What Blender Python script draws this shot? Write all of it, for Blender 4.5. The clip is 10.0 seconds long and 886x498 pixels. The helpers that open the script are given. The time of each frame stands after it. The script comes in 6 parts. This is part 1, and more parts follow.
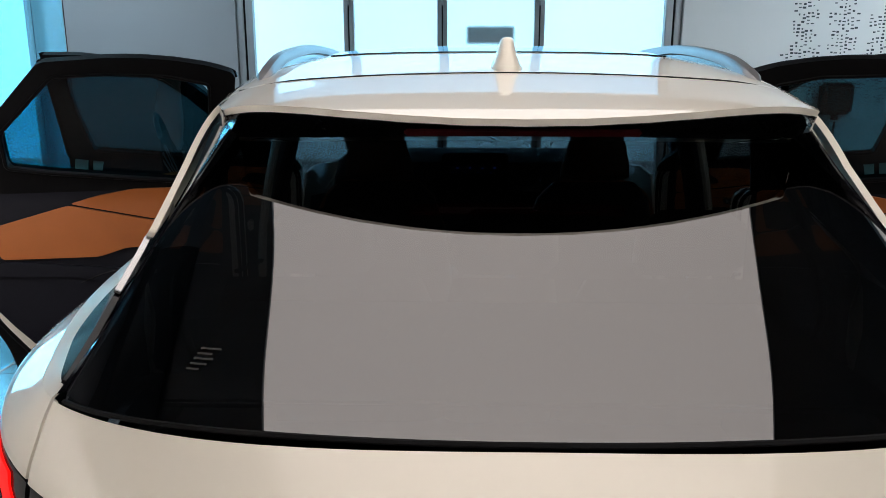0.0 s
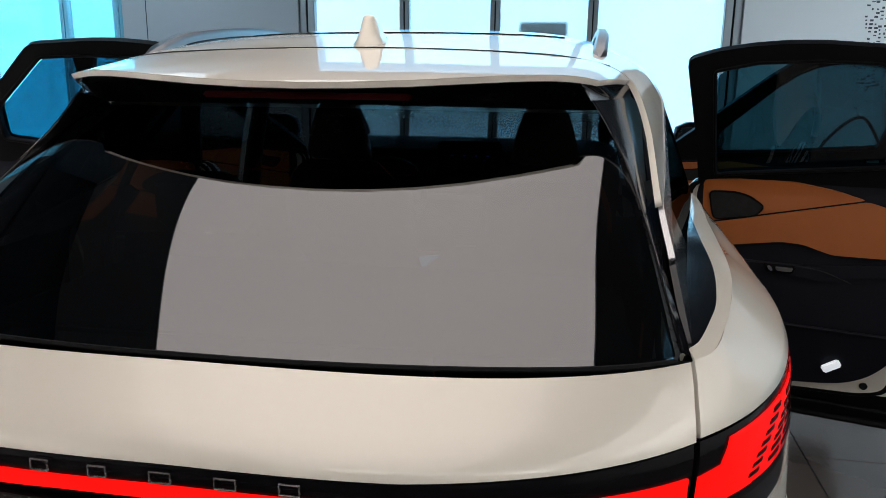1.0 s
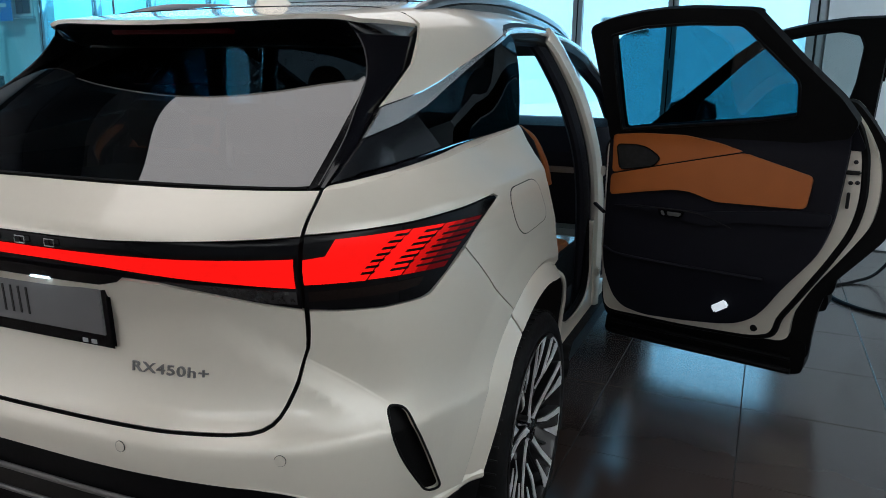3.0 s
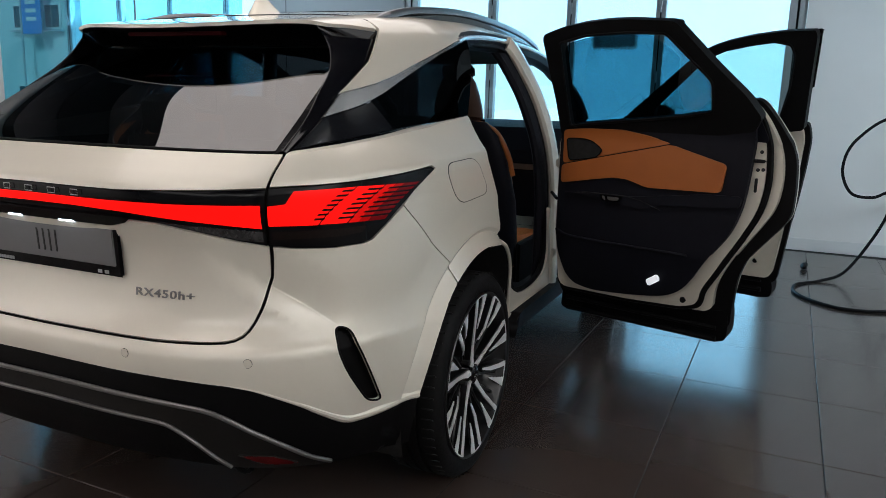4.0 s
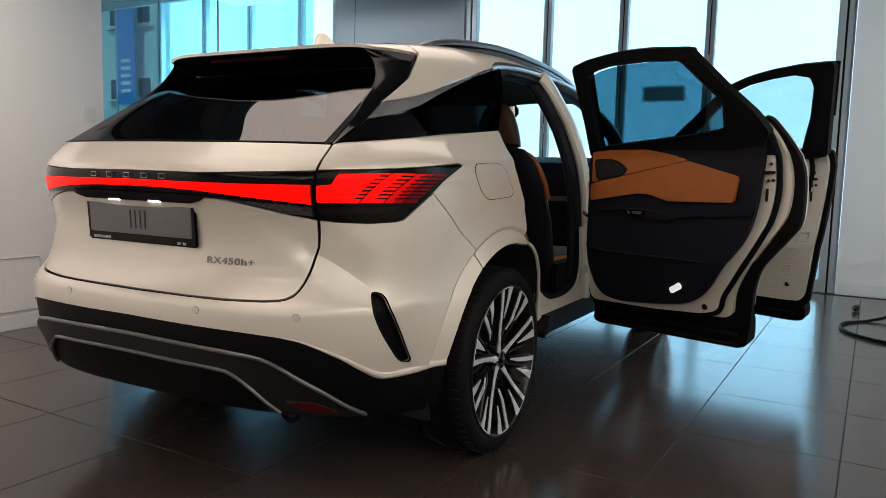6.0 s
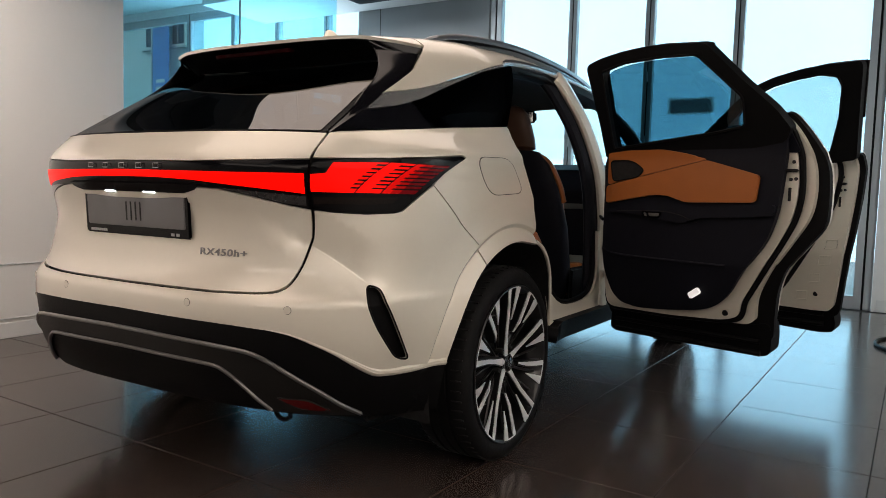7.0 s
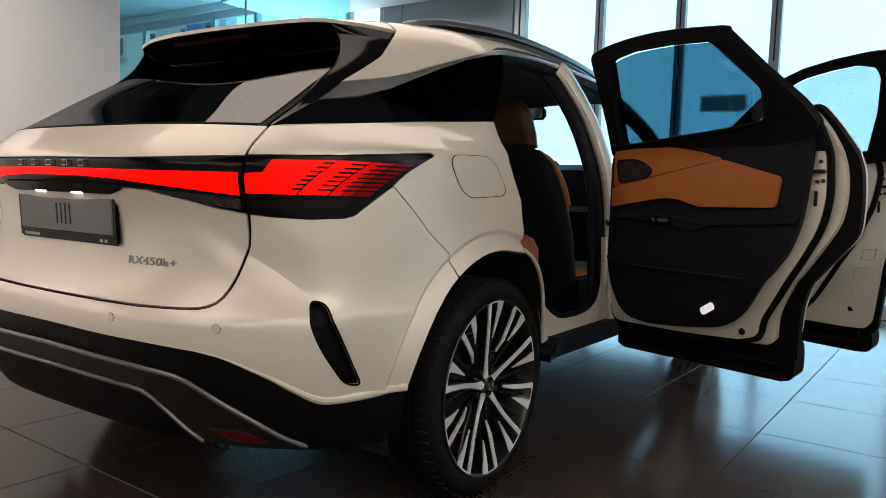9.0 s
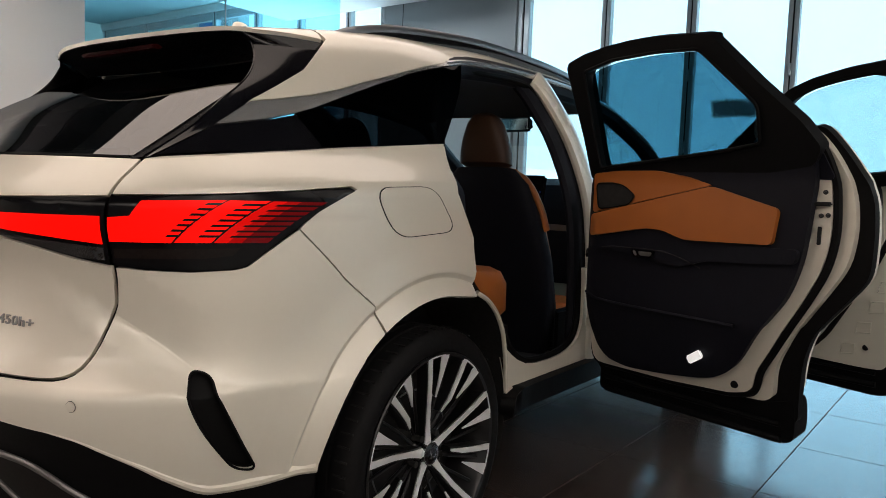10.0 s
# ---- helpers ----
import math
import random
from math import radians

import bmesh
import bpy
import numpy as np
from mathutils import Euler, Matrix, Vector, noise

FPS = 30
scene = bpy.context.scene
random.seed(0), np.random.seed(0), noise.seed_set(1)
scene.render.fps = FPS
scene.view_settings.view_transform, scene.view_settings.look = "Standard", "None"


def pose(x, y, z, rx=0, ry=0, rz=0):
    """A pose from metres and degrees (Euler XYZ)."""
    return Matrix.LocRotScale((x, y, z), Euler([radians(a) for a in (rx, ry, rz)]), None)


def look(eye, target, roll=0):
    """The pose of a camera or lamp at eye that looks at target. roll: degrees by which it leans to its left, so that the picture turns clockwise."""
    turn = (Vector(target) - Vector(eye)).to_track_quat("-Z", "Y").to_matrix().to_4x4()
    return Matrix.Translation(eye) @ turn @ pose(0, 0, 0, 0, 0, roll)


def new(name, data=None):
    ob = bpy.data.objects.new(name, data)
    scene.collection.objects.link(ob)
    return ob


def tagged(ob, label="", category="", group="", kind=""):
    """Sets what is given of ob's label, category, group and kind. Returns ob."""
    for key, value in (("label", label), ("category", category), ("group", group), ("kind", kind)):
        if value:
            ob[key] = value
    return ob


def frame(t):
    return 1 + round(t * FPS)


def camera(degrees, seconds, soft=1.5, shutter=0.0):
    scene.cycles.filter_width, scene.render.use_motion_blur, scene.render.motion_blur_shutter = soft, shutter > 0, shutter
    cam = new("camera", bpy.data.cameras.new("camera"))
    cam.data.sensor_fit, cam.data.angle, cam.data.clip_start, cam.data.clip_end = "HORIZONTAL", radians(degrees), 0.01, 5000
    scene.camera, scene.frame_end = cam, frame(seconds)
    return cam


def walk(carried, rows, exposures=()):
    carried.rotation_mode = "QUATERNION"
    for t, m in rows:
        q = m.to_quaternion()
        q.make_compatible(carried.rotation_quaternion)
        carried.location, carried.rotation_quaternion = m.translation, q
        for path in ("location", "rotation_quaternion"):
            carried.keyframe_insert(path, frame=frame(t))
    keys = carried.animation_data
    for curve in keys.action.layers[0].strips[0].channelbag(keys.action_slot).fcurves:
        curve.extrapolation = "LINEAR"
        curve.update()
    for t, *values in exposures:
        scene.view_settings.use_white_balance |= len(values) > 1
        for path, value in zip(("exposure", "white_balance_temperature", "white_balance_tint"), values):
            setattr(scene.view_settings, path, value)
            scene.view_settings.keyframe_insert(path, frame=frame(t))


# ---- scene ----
cam = camera(62.0, 10.0, soft=0.5)
PATH = [
    (0, (-0.11, -0.626, 1.61), (-0.147, 1.323, 1.162), 0.1),
    (0.5, (0.209, -0.666, 1.586), (0.014, 1.272, 1.134), 0.4),
    (1, (0.478, -0.695, 1.554), (0.162, 1.229, 1.107), 0.7),
    (1.5, (0.739, -0.808, 1.509), (0.282, 1.086, 1.057), 1.2),
    (2, (0.953, -0.889, 1.486), (0.371, 0.97, 1.034), 1.3),
    (2.5, (1.2, -0.923, 1.43), (0.523, 0.906, 0.987), 1.2),
    (3, (1.459, -0.986, 1.39), (0.724, 0.824, 0.963), 1.1),
    (3.2, (1.552, -1.051, 1.385), (0.807, 0.754, 0.952), 1.6),
    (4.3, (1.895, -1.383, 1.281), (1.089, 0.414, 0.931), 1.5),
    (4.5, (1.931, -1.425, 1.252), (1.105, 0.367, 0.927), 1.5),
    (5, (1.982, -1.517, 1.207), (1.111, 0.261, 0.918), 1.6),
    (5.5, (2.051, -1.592, 1.159), (1.135, 0.169, 0.912), 1.5),
    (7, (2.153, -1.446, 1.005), (1.116, 0.258, 0.856), 1.7),
    (7.5, (2.16, -1.374, 0.986), (1.097, 0.315, 0.848), 1.7),
    (8, (2.174, -1.289, 0.983), (1.094, 0.389, 0.846), 1.9),
    (8.5, (2.178, -1.183, 0.998), (1.079, 0.482, 0.856), 1.9),
    (9, (2.179, -1.07, 1.018), (1.056, 0.578, 0.867), 2.0),
    (9.5, (2.183, -0.9, 1.059), (1.034, 0.73, 0.908), 2.0),
    (10, (2.174, -0.631, 1.137), (1.005, 0.984, 0.978), 2.2),
]
# the clip's own white balance drifts from cool to warm
EXPOSURES = [(0, -0.06, 5830, 9), (1.0, -0.1, 5730, 9), (2.0, -0.22, 5620, 9), (3.2, -0.15, 5380, 5), (4.5, 0.0, 6050, 11.5), (5.7, 0.0, 6250, 13), (7, -0.02, 6600, 14.5), (10, 0.0, 6450, 13)]
walk(cam, [(t, look(eye, target, roll)) for t, eye, target, roll in PATH], EXPOSURES)

# ---- world and lights ----
world = bpy.data.worlds.new("overcast_day")
scene.world = world
world.use_nodes = True
wn = world.node_tree
sky = wn.nodes.new("ShaderNodeTexSky")
sky.sky_type, sky.sun_disc = "NISHITA", False
sky.sun_elevation, sky.sun_rotation = radians(48), radians(180)
wn.links.new(sky.outputs[0], wn.nodes["Background"].inputs[0])
wn.nodes["Background"].inputs[1].default_value = 0.05


# veiled sun from the south, behind the building
sl = bpy.data.lights.new("veiled_sun", "SUN")
sl.energy, sl.angle, sl.color = 1.5, radians(12), (1.0, 0.97, 0.92)
sun = new("veiled_sun", sl)
sun.matrix_world = look((0, -20, 22), (0, 0, 0))


def area_lamp(name, eye, target, size, watts, colour, size_y=None):
    d = bpy.data.lights.new(name, "AREA")
    d.shape, d.size, d.size_y, d.energy, d.color = "RECTANGLE", size, size_y or size, watts, colour
    ob = new(name, d)
    ob.matrix_world = look(eye, target)
    return ob


# daylight in the openings of the window walls
area_lamp("window_light", (-0.1, 6.6, 1.9), (-0.1, 0, 1.2), 3.9, 35, (0.25, 0.66, 1.0), 3.4)
# soft fill lamps added over the rear and right, from no known source
for at, aim, sx, sy, watts in (((1.2, -4.3, 2.74), (1.2, -3.6, 0.0), 5.0, 1.4, 45), ((4.0, -0.9, 2.74), (3.8, -0.9, 0.0), 2.4, 7.6, 125)):
    area_lamp("fill_panel_light", at, aim, sx, watts, (1.0, 0.90, 0.79), sy)
# cool lamps added to brighten the north walls
for x, y, watts in ((4.65, 3.55, 170), (-3.5, 4.6, 60)):
    area_lamp("added_washer_light", (x, y, 3.78), (x, 6.7, 0.3), 1.4, watts, (0.82, 0.95, 1.0), 0.5)
# warm lamp added to brighten the west wall
area_lamp("added_washer_light", (-1.84, -1.55, 2.74), (-2.50, -1.55, 0.30), 4.5, 104, (1.0, 0.88, 0.77), 0.4)
area_lamp("side_window_light", (-6.2, 6.55, 1.9), (-6.2, 2.8, 3.7), 3.0, 220, (0.6, 0.84, 1.0), 3.2)

# ---- materials ----
def material(name, colour, rough=0.5, metal=0.0, coat=0.0, var=0.0, scale=6.0, bump=0.0, bump_scale=120.0, emit=None, spec=0.5, fine=None):
    m = bpy.data.materials.new(name)
    m.use_nodes = True
    nt = m.node_tree
    b = nt.nodes["Principled BSDF"]
    b.inputs["Base Color"].default_value = (*colour, 1)
    b.inputs["Roughness"].default_value = rough
    b.inputs["Metallic"].default_value = metal
    b.inputs["Coat Weight"].default_value = coat
    b.inputs["Coat Roughness"].default_value = 0.05
    b.inputs["Specular IOR Level"].default_value = spec
    if emit:
        b.inputs["Emission Color"].default_value = (*emit[:3], 1)
        b.inputs["Emission Strength"].default_value = emit[3]
    tc = nt.nodes.new("ShaderNodeTexCoord")
    if var:
        n1 = nt.nodes.new("ShaderNodeTexNoise")
        n1.inputs["Scale"].default_value, n1.inputs["Detail"].default_value = scale, 6
        nt.links.new(tc.outputs["Object"], n1.inputs["Vector"])
        mix = nt.nodes.new("ShaderNodeMixRGB")
        mix.blend_type = "MIX"
        mix.inputs[1].default_value = (*[max(0, c * (1 - var)) for c in colour], 1)
        mix.inputs[2].default_value = (*[min(1, c * (1 + var)) for c in colour], 1)
        nt.links.new(n1.outputs["Fac"], mix.inputs[0])
        nt.links.new(mix.outputs[0], b.inputs["Base Color"])
        r = nt.nodes.new("ShaderNodeMapRange")
        r.inputs["To Min"].default_value, r.inputs["To Max"].default_value = rough * 0.8, min(1, rough * 1.25)
        n2 = nt.nodes.new("ShaderNodeTexNoise")
        n2.inputs["Scale"].default_value, n2.inputs["Detail"].default_value = scale * 4, 4
        nt.links.new(tc.outputs["Object"], n2.inputs["Vector"])
        nt.links.new(n2.outputs["Fac"], r.inputs["Value"])
        nt.links.new(r.outputs[0], b.inputs["Roughness"])
    if bump:
        n3 = nt.nodes.new("ShaderNodeTexNoise" if not fine else "ShaderNodeTexVoronoi")
        n3.inputs["Scale"].default_value = bump_scale
        nt.links.new(tc.outputs["Object"], n3.inputs["Vector"])
        bp = nt.nodes.new("ShaderNodeBump")
        bp.inputs["Strength"].default_value, bp.inputs["Distance"].default_value = bump, 0.002
        nt.links.new(n3.outputs[0], bp.inputs["Height"])
        nt.links.new(bp.outputs[0], b.inputs["Normal"])
    return m


def glass(name, tint, gloss=0.9, rough=0.0, ior=1.5, graze=1.0):
    m = bpy.data.materials.new(name)
    m.use_nodes = True
    nt = m.node_tree
    nt.nodes.remove(nt.nodes["Principled BSDF"])
    t = nt.nodes.new("ShaderNodeBsdfTransparent")
    t.inputs[0].default_value = (*tint, 1)
    g = nt.nodes.new("ShaderNodeBsdfGlossy")
    g.inputs["Color"].default_value = (gloss, gloss, gloss, 1)
    g.inputs["Roughness"].default_value = rough
    f0 = ((ior - 1) / (ior + 1)) ** 2
    lw = nt.nodes.new("ShaderNodeLayerWeight")
    lw.inputs["Blend"].default_value = 0.5
    pw = nt.nodes.new("ShaderNodeMath")
    pw.operation = "POWER"
    pw.inputs[1].default_value = 5.0
    nt.links.new(lw.outputs["Facing"], pw.inputs[0])
    f = nt.nodes.new("ShaderNodeMath")
    f.operation = "MULTIPLY_ADD"
    f.inputs[1].default_value, f.inputs[2].default_value = (1 - f0) * graze, f0
    nt.links.new(pw.outputs[0], f.inputs[0])
    mx = nt.nodes.new("ShaderNodeMixShader")
    nt.links.new(f.outputs[0], mx.inputs[0])
    nt.links.new(t.outputs[0], mx.inputs[1])
    nt.links.new(g.outputs[0], mx.inputs[2])
    nt.links.new(mx.outputs[0], nt.nodes["Material Output"].inputs[0])
    return m


PAINT = material("pearl_white_paint", (0.80, 0.755, 0.650), 0.42, 0.20, 1.0, 0.015, 60.0, spec=0.3)
PAINT.node_tree.nodes["Principled BSDF"].inputs["Coat Roughness"].default_value = 0.015
GLOSS = material("gloss_black", (0.005, 0.005, 0.007), 0.12, 0.0, 0.15, spec=0.35)
PLASTIC = material("black_plastic", (0.004, 0.004, 0.0045), 0.52, spec=0.11, var=0.15, scale=40, bump=0.12, bump_scale=900)
RUBBER = material("black_rubber", (0.005, 0.005, 0.0055), 0.55, spec=0.10, var=0.2, scale=30)
TYRE = material("tyre_rubber", (0.006, 0.006, 0.0065), 0.62, spec=0.16, var=0.25, scale=22, bump=0.1, bump_scale=400)
TRIM = material("dark_grey_trim", (0.011, 0.0105, 0.010), 0.45, spec=0.3, var=0.1, scale=30)
SILVER = material("satin_silver", (0.30, 0.295, 0.29), 0.30, 0.9, var=0.05, scale=50)
DIMSILVER = material("dull_silver_trim", (0.20, 0.195, 0.19), 0.36, 0.7, var=0.05, scale=50)
CHROME = material("chrome", (0.80, 0.82, 0.84), 0.10, 1.0)
MACHINED = material("machined_alloy", (0.86, 0.86, 0.87), 0.32, 0.35, var=0.06, scale=80)
DARKRIM = material("dark_grey_alloy", (0.008, 0.008, 0.009), 0.35, 0.3, 0.4)
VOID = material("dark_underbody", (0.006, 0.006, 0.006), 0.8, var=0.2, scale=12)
LEATHER = material("tan_leather", (0.40, 0.115, 0.017), 0.45, var=0.10, scale=12, bump=0.25, bump_scale=700, fine=True)
BLACKLEATHER = material("black_leather", (0.0075, 0.008, 0.013), 0.55, spec=0.16, var=0.15, scale=20, bump=0.2, bump_scale=700, fine=True)
HEADLINER = material("headliner_cloth", (0.03, 0.03, 0.033), 0.9, var=0.1, scale=60, bump=0.1, bump_scale=1500)
RAIL = material("satin_rail_aluminium", (0.22, 0.225, 0.235), 0.32, 0.9, var=0.06, scale=40)
REDLIGHT = material("red_lamp_lens", (0.2, 0.0, 0.0), 0.3, spec=0.08, emit=(1.0, 0.004, 0.001, 1.1))
REDDIM = material("dark_red_lens", (0.03, 0.001, 0.002), 0.2, spec=0.1, emit=(1.0, 0.0, 0.006, 0.09))
REDMID = material("fading_red_lens", (0.04, 0.0005, 0.001), 0.3, spec=0.06, emit=(1.0, 0.002, 0.001, 0.30))
REDHIGH = material("lit_red_lens", (0.06, 0.0005, 0.001), 0.3, spec=0.06, emit=(1.0, 0.004, 0.001, 0.65))
AMBER = material("unlit_indicator_lens", (0.012, 0.008, 0.007), 0.2, spec=0.14, var=0.5, scale=120)
LAMPBLACK = material("black_lamp_housing", (0.004, 0.004, 0.005), 0.12, spec=0.14)
BROWNLEATHER = material("brown_leather", (0.062, 0.025, 0.010), 0.5, var=0.10, scale=12, bump=0.25, bump_scale=700, fine=True)
REFLECTOR = material("red_reflector", (0.10, 0.003, 0.004), 0.25, spec=0.3, var=0.2, scale=200)
CLEARLENS = material("smoked_lens", (0.03, 0.03, 0.032), 0.12, coat=1.0, var=0.4, scale=90)
WHITELAMP = material("white_lamp", (0.9, 0.9, 0.9), 0.4, emit=(0.85, 0.96, 1.0, 7.0))
COURTESY = material("courtesy_lamp", (0.9, 0.9, 0.9), 0.4, emit=(1.0, 0.97, 0.93, 0.5))
BRUSHED = material("brushed_silver_strip", (0.60, 0.60, 0.60), 0.24, 0.85, var=0.05, scale=60)
WARMLAMP = material("fill_lamp_diffuser", (0.9, 0.9, 0.9), 0.5, emit=(1.0, 0.9, 0.78, 1.2))
PLATE = material("grey_show_plate", (0.15, 0.15, 0.155), 0.4, var=0.05, scale=30)
INK = material("black_ink", (0.01, 0.01, 0.01), 0.5)
PALEINK = material("pale_print", (0.42, 0.42, 0.42), 0.5)
WALL = material("white_wall_paint", (0.80, 0.78, 0.75), 0.75, var=0.03, scale=2.5, bump=0.06, bump_scale=160)
GLASSINK = material("faint_glass_print", (0.014, 0.014, 0.014), 0.6)
LETTER = material("satin_silver_letter", (0.50, 0.50, 0.50), 0.22, 0.85)
GREYWALL = material("grey_wall_panel", (0.40, 0.41, 0.42), 0.7, var=0.03, scale=2.0, bump=0.05, bump_scale=160)
SKIRT = material("white_skirting", (0.70, 0.69, 0.67), 0.45, var=0.03, scale=5)
CEIL = material("ceiling_paint", (0.75, 0.74, 0.72), 0.85, var=0.03, scale=2)
DARKCEIL = material("dark_ceiling_felt", (0.0440, 0.0440, 0.0484), 0.9, var=0.2, scale=8)
ALU = material("grey_aluminium_frame", (0.42, 0.44, 0.45), 0.4, 0.3, var=0.04, scale=10)
GROUT = material("dark_grout", (0.022, 0.021, 0.02), 0.8, var=0.2, scale=30)
TILE = material("dark_stone_tile", (0.056, 0.041, 0.035), 0.18, spec=0.52, var=0.14, scale=2.5, bump=0.015, bump_scale=60)
PLASTICWHITE = material("white_plastic", (0.72, 0.70, 0.66), 0.4, var=0.03, scale=20)
ROOFGLASS = material("black_roof_glass", (0.004, 0.005, 0.006), 0.03, spec=0.6)
REARGLASS = glass("privacy_glass", (0.05, 0.06, 0.065), 1.0, 0.0, 2.5, 0.08)
QUARTERGLASS = glass("quarter_privacy_glass", (0.005, 0.006, 0.007), 0.55, 0.0, 1.5, 0.25)
LUMINOUS = material("luminous_ceiling", (0.8, 0.8, 0.8), 0.6, emit=(1.0, 0.84, 0.72, 1.3))
BRAKELENS = material("unlit_brake_lens", (0.03, 0.001, 0.002), 0.5, spec=0.03)
UNDERSIDE = material("satin_black_plastic", (0.004, 0.004, 0.005), 0.28, spec=0.12, var=0.1, scale=30)
TINTGLASS = glass("privacy_door_glass", (0.046, 0.133, 0.176), 1.0, 0.0, 1.45)
FRONTGLASS = glass("pale_tinted_glass", (0.48, 0.56, 0.57), 1.0, 0.0, 1.45)
PARTGLASS = glass("partition_glass", (0.60, 0.90, 0.98), 1.0, 0.0, 1.5)
CLEARGLASS = glass("clear_glass", (0.85, 0.92, 0.92), 1.0, 0.0, 1.45)


def frosted():
    m = bpy.data.materials.new("frosted_glass")
    m.use_nodes = True
    nt = m.node_tree
    b = nt.nodes["Principled BSDF"]
    b.inputs["Base Color"].default_value = (0.72, 0.80, 0.82, 1)
    b.inputs["Roughness"].default_value = 0.35
    t = nt.nodes.new("ShaderNodeBsdfTransparent")
    t.inputs[0].default_value = (0.93, 0.98, 1.0, 1)
    mx = nt.nodes.new("ShaderNodeMixShader")
    mx.inputs[0].default_value = 0.75
    nt.links.new(b.outputs[0], mx.inputs[1])
    nt.links.new(t.outputs[0], mx.inputs[2])
    nt.links.new(mx.outputs[0], nt.nodes["Material Output"].inputs[0])
    return m


FROST = frosted()


def backdrop_sky():
    m = bpy.data.materials.new("overcast_sky_backdrop")
    m.use_nodes = True
    nt = m.node_tree
    nt.nodes.remove(nt.nodes["Principled BSDF"])
    e = nt.nodes.new("ShaderNodeEmission")
    tc = nt.nodes.new("ShaderNodeTexCoord")
    no = nt.nodes.new("ShaderNodeTexNoise")
    no.inputs["Scale"].default_value = 0.35
    cr = nt.nodes.new("ShaderNodeMixRGB")
    cr.inputs[1].default_value = (0.42, 0.80, 1.0, 1)
    cr.inputs[2].default_value = (0.54, 0.88, 1.0, 1)
    nt.links.new(tc.outputs["Object"], no.inputs["Vector"])
    nt.links.new(no.outputs["Fac"], cr.inputs[0])
    nt.links.new(cr.outputs[0], e.inputs[0])
    e.inputs[1].default_value = 3.2
    nt.links.new(e.outputs[0], nt.nodes["Material Output"].inputs[0])
    return m


SKYDROP = backdrop_sky()

# ---- building helpers ----
def mesh_object(name, me, mat, parent=None, label=""):
    if mat and not me.materials:
        me.materials.append(mat)
    ob = new(name, me)
    if parent is not None:
        ob.parent = parent
        ob.matrix_parent_inverse = world_of(parent).inverted()
    return tagged(ob, label)


def world_of(ob):
    m = ob.matrix_basis.copy()
    while ob.parent is not None:
        m = ob.parent.matrix_basis @ ob.matrix_parent_inverse @ m
        ob = ob.parent
    return m


def part(name, bm, mat, parent=None, label="", smooth=True):
    me = bpy.data.meshes.new(name)
    bmesh.ops.recalc_face_normals(bm, faces=bm.faces)
    bm.to_mesh(me)
    bm.free()
    if smooth:
        me.polygons.foreach_set("use_smooth", [True] * len(me.polygons))
        me.set_sharp_from_angle(angle=radians(35))
    return mesh_object(name, me, mat, parent, label)


def empty(name, at, label, category, group="", kind=""):
    ob = new(name)
    ob.location = at
    ob.empty_display_size = 0.1
    return tagged(ob, label, category, group, kind)


def box(size, at=(0, 0, 0), bevel=0.0, turn=(0, 0, 0), segs=2, bm=None):
    """A bevelled box of that size, its middle at that place."""
    own = bmesh.new()
    bmesh.ops.create_cube(own, size=1.0)
    bmesh.ops.scale(own, vec=size, verts=own.verts)
    if bevel:
        bmesh.ops.bevel(own, geom=own.edges[:], offset=min(bevel, 0.49 * min(size)), segments=segs, affect="EDGES")
    bmesh.ops.transform(own, matrix=pose(*at, *turn), verts=own.verts)
    if bm is None:
        return own
    me = bpy.data.meshes.new("tmp")
    own.to_mesh(me)
    own.free()
    bm.from_mesh(me)
    bpy.data.meshes.remove(me)
    return bm


def lathe(profile, n=64, axis="x", at=(0, 0, 0), closed=False):
    """Revolve (radius, along) pairs round the axis."""
    bm = bmesh.new()
    rings = []
    for r, h in profile:
        ring = []
        for i in range(n):
            a = 2 * math.pi * i / n
            c, s = r * math.cos(a), r * math.sin(a)
            p = (h, c, s) if axis == "x" else ((c, h, s) if axis == "y" else (c, s, h))
            ring.append(bm.verts.new(Vector(p) + Vector(at)))
        rings.append(ring)
    pairs = list(zip(rings, rings[1:]))
    if closed:
        pairs.append((rings[-1], rings[0]))
    for a, b in pairs:
        for i in range(n):
            bm.faces.new((a[i], a[(i + 1) % n], b[(i + 1) % n], b[i]))
    if not closed:
        for ring in (rings[0], rings[-1]):
            bm.faces.new(ring)
    return bm


def smooth_path(pts, per=8, closed=False):
    """Catmull-Rom points through the given ones."""
    P = [Vector(p) for p in pts]
    n = len(P)
    out = []
    for i in range(n if closed else n - 1):
        p0 = P[(i - 1) % n] if closed or i else P[0] * 2 - P[1]
        p1, p2 = P[i], P[(i + 1) % n]
        p3 = P[(i + 2) % n] if closed or i + 2 < n else P[-1] * 2 - P[-2]
        for k in range(per):
            t = k / per
            out.append(0.5 * ((2 * p1) + (p2 - p0) * t + (2 * p0 - 5 * p1 + 4 * p2 - p3) * t * t + (3 * p1 - p0 - 3 * p2 + p3) * t ** 3))
    if not closed:
        out.append(P[-1])
    return out


